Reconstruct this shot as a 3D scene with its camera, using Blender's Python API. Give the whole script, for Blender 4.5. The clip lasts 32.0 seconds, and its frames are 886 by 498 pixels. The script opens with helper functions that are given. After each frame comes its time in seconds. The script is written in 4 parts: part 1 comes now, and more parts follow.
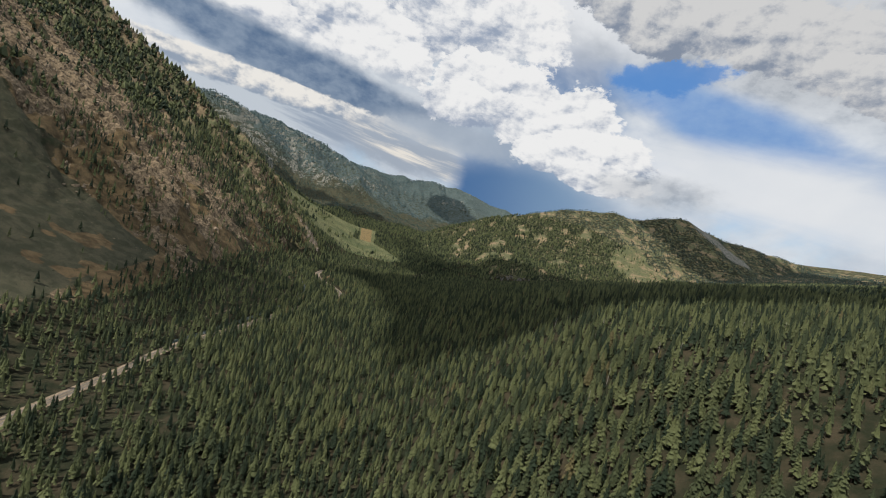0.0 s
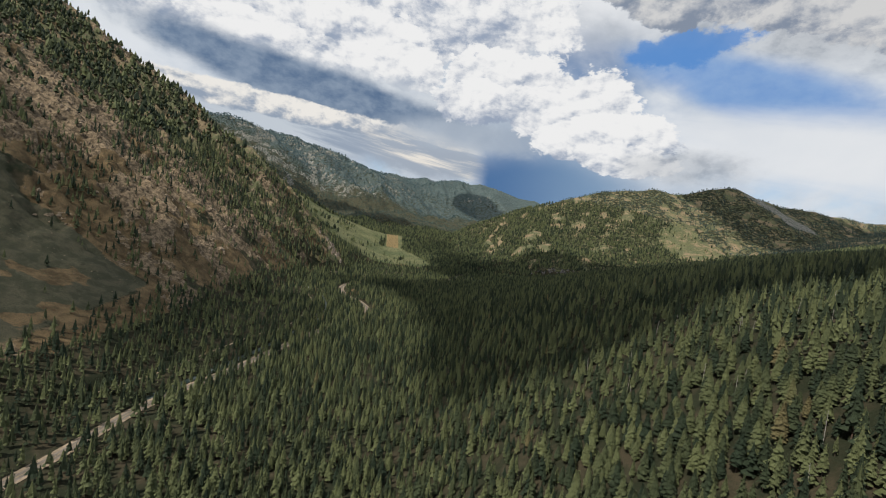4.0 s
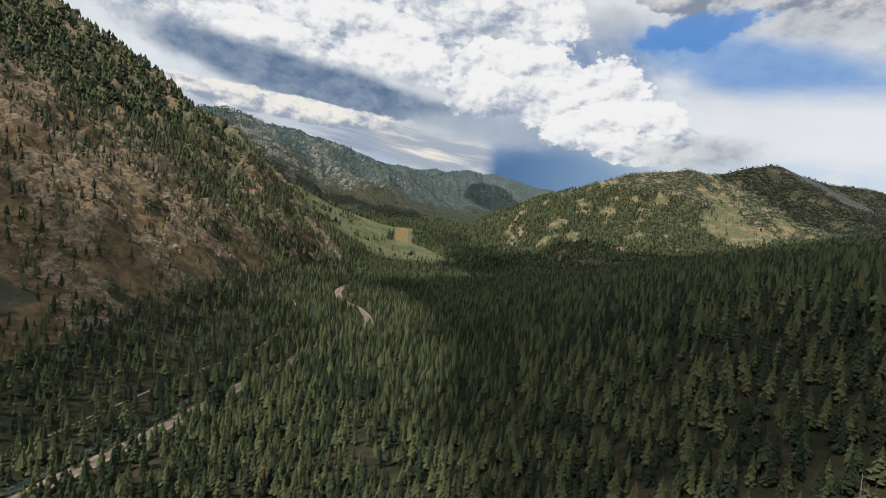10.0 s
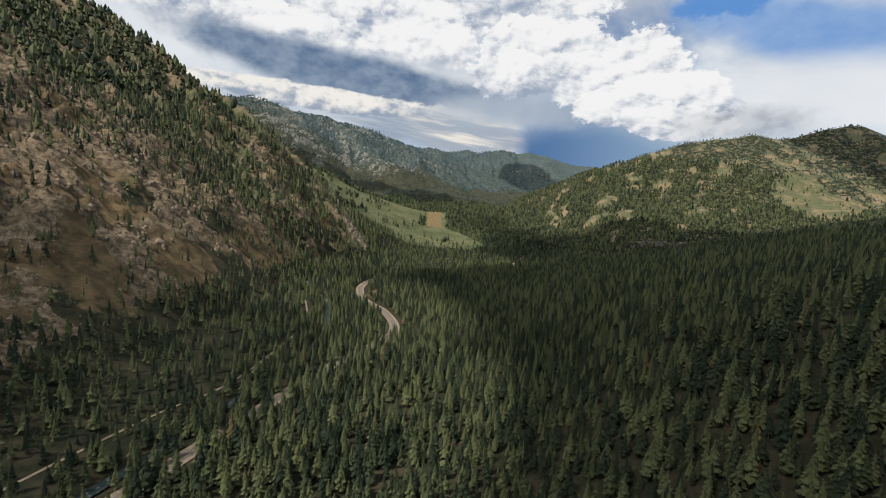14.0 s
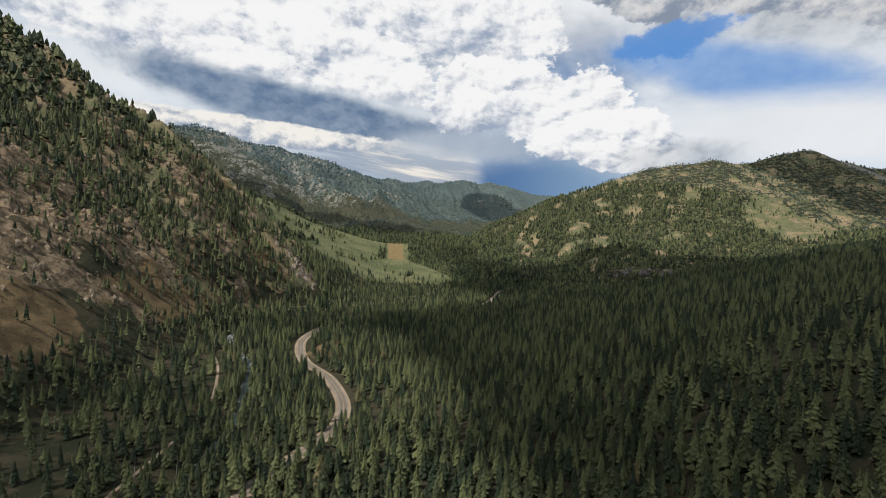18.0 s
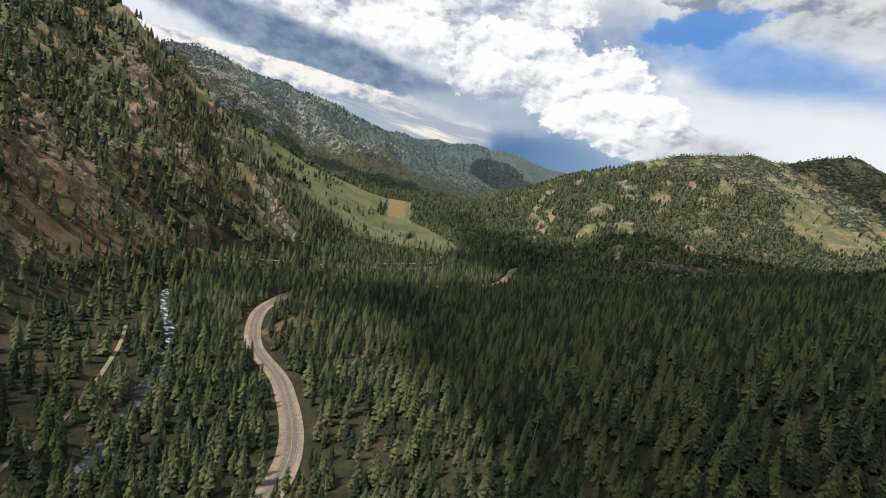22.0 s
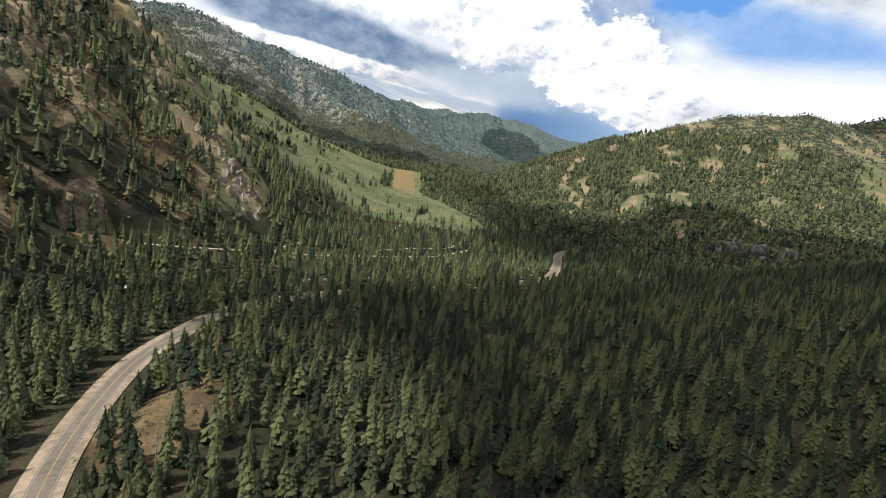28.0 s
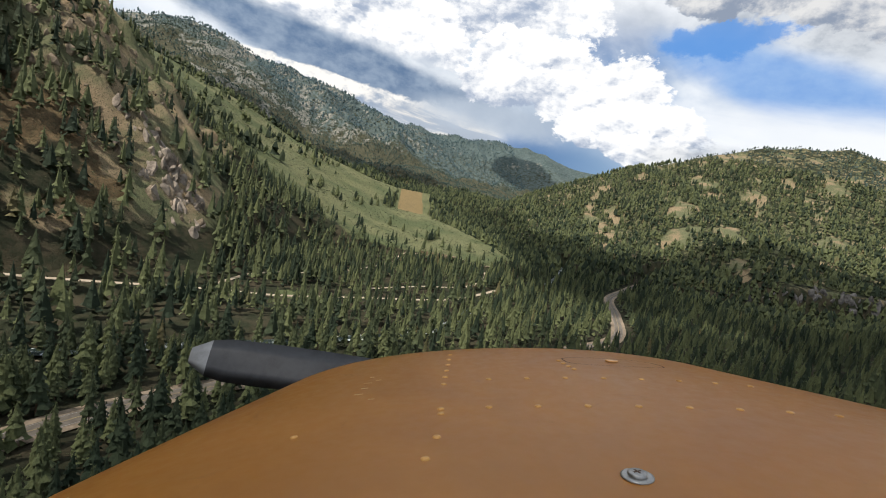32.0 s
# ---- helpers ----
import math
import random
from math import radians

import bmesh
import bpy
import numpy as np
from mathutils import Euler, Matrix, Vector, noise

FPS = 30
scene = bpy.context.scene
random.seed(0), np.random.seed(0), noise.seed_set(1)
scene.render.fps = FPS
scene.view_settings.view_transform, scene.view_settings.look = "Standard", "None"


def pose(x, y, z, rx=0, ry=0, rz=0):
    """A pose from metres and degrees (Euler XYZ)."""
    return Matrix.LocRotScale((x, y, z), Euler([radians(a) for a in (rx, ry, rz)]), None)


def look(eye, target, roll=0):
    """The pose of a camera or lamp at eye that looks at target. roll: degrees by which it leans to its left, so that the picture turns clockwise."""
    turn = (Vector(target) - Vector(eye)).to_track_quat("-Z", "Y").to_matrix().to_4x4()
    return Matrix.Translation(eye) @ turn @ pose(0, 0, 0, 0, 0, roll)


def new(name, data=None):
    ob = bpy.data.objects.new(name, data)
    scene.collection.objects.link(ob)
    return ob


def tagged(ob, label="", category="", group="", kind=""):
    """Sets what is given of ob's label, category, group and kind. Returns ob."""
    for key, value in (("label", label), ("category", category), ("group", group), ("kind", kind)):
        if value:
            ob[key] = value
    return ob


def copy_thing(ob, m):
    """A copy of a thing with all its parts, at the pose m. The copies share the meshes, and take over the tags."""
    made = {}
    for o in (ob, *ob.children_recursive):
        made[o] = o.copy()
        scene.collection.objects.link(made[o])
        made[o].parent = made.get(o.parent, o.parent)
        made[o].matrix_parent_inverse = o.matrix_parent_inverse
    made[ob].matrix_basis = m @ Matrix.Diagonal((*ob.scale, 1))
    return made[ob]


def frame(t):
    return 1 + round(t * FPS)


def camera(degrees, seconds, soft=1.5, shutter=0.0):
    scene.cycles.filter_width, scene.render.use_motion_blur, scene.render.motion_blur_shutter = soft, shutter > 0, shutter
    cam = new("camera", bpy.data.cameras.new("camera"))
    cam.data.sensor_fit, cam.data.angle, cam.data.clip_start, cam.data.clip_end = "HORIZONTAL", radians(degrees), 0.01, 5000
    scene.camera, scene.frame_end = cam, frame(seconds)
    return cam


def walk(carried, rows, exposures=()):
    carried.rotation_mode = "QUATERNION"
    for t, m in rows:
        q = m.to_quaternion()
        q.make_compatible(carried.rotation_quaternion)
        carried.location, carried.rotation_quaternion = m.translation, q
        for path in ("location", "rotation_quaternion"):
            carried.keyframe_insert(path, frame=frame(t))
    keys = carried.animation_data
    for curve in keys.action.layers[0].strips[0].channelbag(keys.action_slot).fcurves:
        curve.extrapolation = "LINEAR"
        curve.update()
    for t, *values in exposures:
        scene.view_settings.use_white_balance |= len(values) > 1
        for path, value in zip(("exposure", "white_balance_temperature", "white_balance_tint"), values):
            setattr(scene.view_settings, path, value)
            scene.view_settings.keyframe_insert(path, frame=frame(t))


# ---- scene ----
cam = camera(88.7, 32.0, soft=1.0)
PATH = [
    (0, (-0.00, 0.00, 193.38), (16.534, 98.525, 188.969), 13.16),
    (0.5, (1.41, 16.68, 191.52), (16.071, 115.514, 187.503), 8.87),
    (1, (2.89, 33.35, 189.65), (15.694, 132.361, 183.952), 9.07),
    (1.5, (4.39, 50.02, 187.78), (16.720, 149.013, 180.854), 9.63),
    (2, (5.88, 66.69, 185.90), (18.658, 165.573, 178.248), 8.91),
    (2.5, (7.32, 83.36, 184.04), (20.654, 182.132, 175.863), 6.05),
    (3, (8.67, 100.04, 182.19), (21.177, 198.918, 173.996), 8.19),
    (3.5, (9.90, 116.73, 180.35), (21.485, 215.882, 174.518), 8.58),
    (4, (10.97, 133.42, 178.53), (21.132, 232.766, 173.331), 6.97),
    (4.5, (11.88, 150.10, 176.72), (21.053, 249.546, 171.635), 6.93),
    (6.5, (14.39, 216.74, 169.49), (24.365, 316.090, 164.086), 9.06),
    (7, (14.84, 233.47, 167.77), (24.253, 332.907, 162.884), 6.90),
    (7.5, (15.27, 250.27, 166.12), (22.842, 349.830, 160.536), 5.86),
    (8, (15.68, 267.16, 164.54), (23.591, 366.662, 158.426), 4.95),
    (8.5, (16.08, 284.11, 163.06), (24.962, 383.475, 156.191), 5.27),
    (9, (16.43, 301.08, 161.65), (25.767, 400.384, 154.540), 6.17),
    (9.5, (16.73, 318.09, 160.31), (25.266, 417.467, 153.200), 5.96),
    (10, (17.00, 335.16, 159.03), (24.780, 434.635, 152.416), 5.18),
    (10.5, (17.22, 352.31, 157.77), (25.795, 451.749, 151.566), 2.91),
    (11, (17.42, 369.56, 156.53), (26.728, 468.869, 149.362), 2.82),
    (11.5, (17.58, 386.93, 155.29), (25.420, 486.294, 147.175), 2.60),
    (12, (17.71, 404.44, 154.04), (21.343, 504.082, 146.391), 0.07),
    (12.5, (17.87, 422.07, 152.77), (19.353, 521.666, 143.919), 0.47),
    (13, (18.07, 439.80, 151.52), (20.320, 539.333, 142.177), 1.05),
    (13.5, (18.27, 457.62, 150.28), (19.492, 557.114, 140.271), 1.75),
    (15.5, (18.11, 530.07, 145.43), (20.714, 629.477, 134.882), 6.84),
    (16, (17.59, 548.49, 144.24), (22.926, 648.010, 136.037), 6.25),
    (16.5, (16.74, 567.18, 143.08), (23.916, 666.764, 137.423), 5.39),
    (17, (15.56, 586.20, 141.95), (23.823, 685.807, 138.786), 4.42),
    (17.5, (14.16, 605.42, 140.85), (22.812, 705.028, 139.108), 3.03),
    (18, (12.63, 624.72, 139.75), (21.488, 724.281, 136.817), 1.77),
    (18.5, (11.07, 643.97, 138.63), (20.718, 743.378, 133.569), 1.34),
    (19, (9.59, 663.06, 137.49), (20.523, 762.281, 131.487), 2.10),
    (19.5, (8.28, 681.86, 136.31), (18.579, 781.098, 129.521), 0.45),
    (20, (7.25, 700.25, 135.06), (13.485, 799.804, 128.003), 0.16),
    (20.5, (6.48, 718.22, 133.79), (11.907, 817.794, 126.288), 4.13),
    (21, (5.87, 735.90, 132.50), (13.852, 835.165, 123.374), 5.97),
    (21.5, (5.39, 753.34, 131.19), (16.058, 852.258, 121.136), 7.64),
    (22, (5.01, 770.58, 129.85), (15.199, 869.500, 119.265), 9.23),
    (22.5, (4.70, 787.69, 128.45), (14.108, 886.531, 116.501), 8.27),
    (23, (4.42, 804.72, 126.97), (13.266, 903.495, 114.124), 8.74),
    (23.5, (4.16, 821.71, 125.41), (12.982, 920.452, 112.275), 6.22),
    (24, (3.87, 838.73, 123.74), (12.695, 937.166, 108.516), 4.44),
    (24.5, (3.59, 855.62, 121.94), (11.701, 953.840, 105.010), 5.56),
    (25, (3.36, 872.28, 120.01), (12.874, 970.158, 101.890), 5.70),
    (25.5, (3.17, 888.80, 117.99), (12.503, 986.477, 98.707), 8.84),
    (27.5, (2.49, 955.56, 109.50), (9.193, 1054.013, 93.285), 10.22),
    (28, (2.27, 972.92, 107.42), (11.655, 1071.222, 91.620), 8.59),
    (28.5, (2.02, 990.69, 105.36), (10.538, 1089.145, 90.058), 5.15),
    (29, (1.75, 1008.78, 103.30), (8.190, 1107.319, 87.509), 1.43),
    (29.5, (1.47, 1027.13, 101.23), (6.466, 1125.691, 85.110), 0.97),
    (30, (1.18, 1045.64, 99.16), (5.290, 1144.358, 83.714), 3.36),
    (30.5, (0.89, 1064.26, 97.08), (5.474, 1163.205, 83.325), 4.12),
    (31, (0.59, 1082.91, 95.01), (8.159, 1181.849, 82.642), 6.55),
    (31.5, (0.30, 1101.50, 92.94), (10.494, 1200.384, 82.081), 7.47),
    (32, (0.01, 1119.97, 90.87), (7.817, 1219.177, 81.046), 10.71),
]
walk(cam, [(t, look(eye, target, roll)) for t, eye, target, roll in PATH], [(0, -0.2), (13, -0.12), (22, 0.02), (25, 0.2), (28, 0.32), (30, 0.22), (32, 0.18)])

# ---- sky and sun ----
SUN_DIR = Vector((-0.47, -0.32, 0.82)).normalized()
world = bpy.data.worlds.new("sky")
scene.world = world
world.use_nodes = True
wt = world.node_tree
wt.nodes.clear()


def wmath(op, a, b=None, c=None, clamp=False):
    n = wt.nodes.new("ShaderNodeMath")
    n.operation = op
    n.use_clamp = clamp
    for i, v in enumerate((a, b, c)):
        if v is None:
            continue
        if isinstance(v, (int, float)):
            n.inputs[i].default_value = v
        else:
            wt.links.new(v, n.inputs[i])
    return n.outputs[0]


def wnoise(vec, scale, detail, rough=0.55, dist=0.0):
    n = wt.nodes.new("ShaderNodeTexNoise")
    n.inputs["Scale"].default_value = scale
    n.inputs["Detail"].default_value = detail
    n.inputs["Roughness"].default_value = rough
    n.inputs["Distortion"].default_value = dist
    wt.links.new(vec, n.inputs["Vector"])
    return n.outputs["Fac"]


def wstep(x, lo, hi):
    n = wt.nodes.new("ShaderNodeMapRange")
    n.interpolation_type = "SMOOTHSTEP"
    n.inputs["From Min"].default_value = lo
    n.inputs["From Max"].default_value = hi
    wt.links.new(x, n.inputs["Value"])
    return n.outputs[0]


def wmix(fac, a, b):
    n = wt.nodes.new("ShaderNodeMix")
    n.data_type = "RGBA"
    for sock, v in ((n.inputs["Factor"], fac), (n.inputs["A"], a), (n.inputs["B"], b)):
        if isinstance(v, tuple):
            sock.default_value = (*v, 1)
        elif isinstance(v, (int, float)):
            sock.default_value = v
        else:
            wt.links.new(v, sock)
    return n.outputs["Result"]


def wcombine(x, y, z):
    n = wt.nodes.new("ShaderNodeCombineXYZ")
    for i, v in enumerate((x, y, z)):
        if isinstance(v, (int, float)):
            n.inputs[i].default_value = v
        else:
            wt.links.new(v, n.inputs[i])
    return n.outputs[0]


coord = wt.nodes.new("ShaderNodeTexCoord")
sep = wt.nodes.new("ShaderNodeSeparateXYZ")
wt.links.new(coord.outputs["Generated"], sep.inputs[0])
az = wmath("MULTIPLY", wmath("ARCTAN2", sep.outputs[0], sep.outputs[1]), 57.2958)
el = wmath("MULTIPLY", wmath("ARCSINE", sep.outputs[2]), 57.2958)
flat = wcombine(az, wmath("MULTIPLY", el, 1.5), 0.0)
flat_up = wcombine(wmath("ADD", az, -0.9), wmath("ADD", wmath("MULTIPLY", el, 1.5), 1.1), 0.0)
streak = wcombine(wmath("MULTIPLY", az, 0.30), wmath("ADD", wmath("MULTIPLY", el, 2.4), wmath("MULTIPLY", az, 0.30)), 3.0)
n_big = wnoise(flat, 0.05, 6, 0.55, 0.3)
n_mid = wnoise(flat, 0.075, 9, 0.54, 0.25)
n_mid_up = wnoise(flat_up, 0.075, 9, 0.54, 0.25)
n_edge = wnoise(flat, 0.33, 8, 0.62, 0.1)
n_streak = wnoise(streak, 0.17, 7, 0.6, 0.3)


def wpuff(vec, scale):
    n = wt.nodes.new("ShaderNodeTexVoronoi")
    n.feature = "SMOOTH_F1"
    n.normalize = True
    for key, v in (("Scale", scale), ("Detail", 4.0), ("Roughness", 0.6), ("Lacunarity", 2.2), ("Smoothness", 0.35), ("Randomness", 1.0)):
        n.inputs[key].default_value = v
    wt.links.new(vec, n.inputs["Vector"])
    return n.outputs["Distance"]


warp = wcombine(wmath("ADD", az, wmath("MULTIPLY", wmath("SUBTRACT", n_edge, 0.5), 3.0)), wmath("ADD", wmath("MULTIPLY", el, 1.4), wmath("MULTIPLY", wmath("SUBTRACT", n_mid, 0.5), 3.0)), 1.0)
lumps = wpuff(warp, 0.15)


def wshift(vec, dx, dy):
    n = wt.nodes.new("ShaderNodeVectorMath")
    n.inputs[1].default_value = (dx, dy, 0)
    wt.links.new(vec, n.inputs[0])
    return n.outputs[0]


lumps_up = wpuff(wshift(warp, -1.1, 1.3), 0.15)
n_edge_up = wnoise(wshift(flat, -0.45, 0.6), 0.33, 8, 0.62, 0.1)
tufts = wnoise(flat, 0.9, 6, 0.6, 0.2)


def bank(a0, e0, ra, re, slope=0.0, rough=0.5, soft=0.3, noise=None, lump=0.0):
    """How far a bank of cloud covers the sky round a bearing and a height, in degrees; slope tilts it."""
    da = wmath("SUBTRACT", az, a0)
    de = wmath("DIVIDE", wmath("SUBTRACT", wmath("SUBTRACT", el, e0), wmath("MULTIPLY", da, slope)), re)
    da = wmath("DIVIDE", da, ra)
    d = wmath("SQRT", wmath("ADD", wmath("MULTIPLY", da, da), wmath("MULTIPLY", de, de)))
    d = wmath("ADD", d, wmath("MULTIPLY", wmath("SUBTRACT", noise or n_mid, 0.5), rough * 2))
    if lump:
        d = wmath("ADD", d, wmath("MULTIPLY", wmath("SUBTRACT", lumps, 0.35), lump))
        d = wmath("ADD", d, wmath("MULTIPLY", wmath("SUBTRACT", tufts, 0.5), 0.25 * lump))
    n = wt.nodes.new("ShaderNodeMapRange")
    n.interpolation_type = "SMOOTHSTEP"
    n.inputs["From Min"].default_value = 1.0 + soft
    n.inputs["From Max"].default_value = 1.0 - soft
    wt.links.new(d, n.inputs["Value"])
    return n.outputs[0]


sky = wt.nodes.new("ShaderNodeTexSky")
sky.sky_type = "NISHITA"
sky.sun_disc = False
sky.sun_elevation = math.asin(SUN_DIR.z)
sky.sun_rotation = math.atan2(SUN_DIR.x, SUN_DIR.y)
sky.altitude = 1500
scale_blue = wt.nodes.new("ShaderNodeVectorMath")
scale_blue.operation = "SCALE"
scale_blue.inputs["Scale"].default_value = 0.13
wt.links.new(sky.outputs[0], scale_blue.inputs[0])
col = scale_blue.outputs[0]
# relief of the heaps, lit from the sun's side
relief = wmath("MULTIPLY", wmath("SUBTRACT", n_mid, n_mid_up), 3.6)
billow = wmath("MULTIPLY", wmath("SUBTRACT", lumps_up, lumps), 2.0)
crisp = wmath("MULTIPLY", wmath("SUBTRACT", n_edge, n_edge_up), 1.1)
heap = wmath("ADD", wmath("ADD", 0.66, relief), wmath("ADD", billow, crisp))
grey = wmix(wstep(heap, 0.1, 0.8), (0.27, 0.31, 0.37), (0.58, 0.61, 0.65))
veil = wmix(wstep(n_mid, 0.3, 0.7), (0.48, 0.57, 0.69), (0.84, 0.88, 0.93))
col = wmix(wstep(n_big, 0.30, 0.50), col, veil)
col = wmix(bank(43, 27, 24, 8, -0.2, 0.6, 0.4), col, grey)
col = wmix(bank(20, 30, 30, 8, 0.0, 0.7, 0.5), col, wmix(wstep(n_mid, 0.35, 0.65), (0.42, 0.47, 0.54), (0.90, 0.92, 0.95)))
col = wmix(wmath("MULTIPLY", bank(38, 17.6, 12, 2.9, -0.25, 0.9, 0.42, n_mid), 0.9), col, wmix(n_edge, (0.10, 0.28, 0.68), (0.34, 0.52, 0.80)))
col = wmix(wmath("MULTIPLY", bank(31, 21.8, 6, 1.7, 0.1, 1.1, 0.25, n_edge), 0.85), col, (0.11, 0.30, 0.70))
col = wmix(bank(44, 11, 15, 3.4, -0.12, 0.35, 0.5, n_streak), col, wmix(n_mid, (0.74, 0.79, 0.86), (0.97, 0.98, 0.99)))


def cumulus(under_it, a0, e0, ra, re, slope=0.0, dim=1.0, ragged=1.4):
    """A heap of cloud over what lies behind it, bright on its crown and grey-blue at its base."""
    rise = wmath("DIVIDE", wmath("SUBTRACT", wmath("SUBTRACT", el, e0), wmath("MULTIPLY", wmath("SUBTRACT", az, a0), slope)), re)
    light = wmath("ADD", heap, wmath("MULTIPLY", rise, 0.30))
    tone = wmix(wstep(light, 0.05, 0.85), tuple(dim * v for v in (0.36, 0.43, 0.56)), tuple(dim * v for v in (1.0, 1.0, 1.0)))
    return wmix(bank(a0, e0, ra, re, slope, 0.28, 0.07, n_edge, ragged), under_it, tone)


for heap_at in ((-30, 24, 16, 7), (-8, 24, 14, 6), (6, 25, 12, 5), (-24, 20, 10, 4), (-13, 20.5, 8, 3.6), (-5, 20, 6.5, 3.6), (-19, 18, 7, 2.4), (-1, 18, 4, 2.6), (-9, 17.6, 5, 2.0)):
    col = cumulus(col, *heap_at, slope=-0.05)
for heap_at in ((27, 28, 8, 3.4), (45, 25, 8, 3.6), (36, 27.5, 9, 3.4), (51, 21, 6, 2.6)):
    col = cumulus(col, *heap_at, slope=-0.2, dim=0.74, ragged=1.9)
under = wmix(wstep(n_mid, 0.35, 0.65), (0.46, 0.53, 0.63), (0.80, 0.84, 0.88))
col = wmix(wmath("MULTIPLY", bank(-12, 15.4, 24, 1.5, -0.05, 0.9, 0.6, n_edge, 0.8), 0.8), col, under)
dark = wmix(wstep(n_edge, 0.3, 0.7), (0.125, 0.20, 0.33), (0.29, 0.37, 0.49))
col = wmix(bank(-11, 14.0, 20, 2.3, -0.12, 0.45, 0.30, n_mid, 0.7), col, dark)
col = wmix(bank(-14, 9.2, 17, 2.2, -0.05, 0.4, 0.4, n_edge), col, wmix(wstep(n_streak, 0.4, 0.6), (0.36, 0.43, 0.54), (0.62, 0.68, 0.75)))
strip = wmix(wstep(wmath("ADD", heap, wmath("MULTIPLY", wmath("SUBTRACT", el, 11.2), 0.22)), 0.35, 0.95), (0.34, 0.41, 0.52), (0.97, 0.94, 0.89))
col = wmix(bank(-16, 11.3, 15, 1.25, -0.045, 0.3, 0.12, n_edge, 1.5), col, strip)
col = wmix(bank(2.5, 8.3, 7.5, 2.6, -0.08, 0.4, 0.3, n_edge, 0.6), col, wmix(wstep(n_streak, 0.42, 0.56), (0.42, 0.48, 0.57), (0.98, 0.92, 0.83)))
edge_l = wstep(wmath("ADD", az, wmath("MULTIPLY", wmath("SUBTRACT", n_edge, 0.5), 1.5)), 7.6, 10.6)
shaft = wmath("MULTIPLY", edge_l, bank(16, 5.0, 12.0, 5.6, 0.0, 0.2, 0.5))
col = wmix(shaft, col, wmix(wstep(az, 9, 26), (0.09, 0.195, 0.40), (0.24, 0.37, 0.55)))
col = wmix(wmath("MULTIPLY", bank(8, 11.2, 9, 1.8, 0.0, 0.6, 0.5, n_edge, 0.8), 0.85), col, wmix(n_mid, (0.30, 0.38, 0.50), (0.66, 0.72, 0.79)))
for heap_at in ((12, 17.8, 7.5, 3.6), (22.5, 16.6, 4.0, 3.2), (8, 15.2, 5.0, 2.4), (15.5, 15.2, 5.5, 2.8), (26, 12.4, 5.0, 2.5), (21, 11.8, 5.0, 2.3), (25.5, 9.9, 5.2, 1.8)):
    col = cumulus(col, *heap_at, slope=-0.04, ragged=2.0)
col = wmix(wmath("MULTIPLY", bank(32, 9.5, 6, 1.6, 0.0, 0.6, 0.5, n_edge), 0.6), col, grey)
bg = wt.nodes.new("ShaderNodeBackground")
wt.links.new(col, bg.inputs["Color"])
bg.inputs["Strength"].default_value = 0.97
wout = wt.nodes.new("ShaderNodeOutputWorld")
wt.links.new(bg.outputs[0], wout.inputs["Surface"])

sun_data = bpy.data.lights.new("sun", "SUN")
sun_data.energy = 5.0
sun_data.angle = radians(0.5)
sun_data.color = (1.0, 0.945, 0.86)
sun = new("sun", sun_data)
sun.matrix_world = look(SUN_DIR * 100, (0, 0, 0))

# ---- materials ----


def material(name, rough=0.9, spec=0.2):
    m = bpy.data.materials.new(name)
    m.use_nodes = True
    b = m.node_tree.nodes["Principled BSDF"]
    b.inputs["Roughness"].default_value = rough
    b.inputs["Specular IOR Level"].default_value = spec
    return m, m.node_tree, b


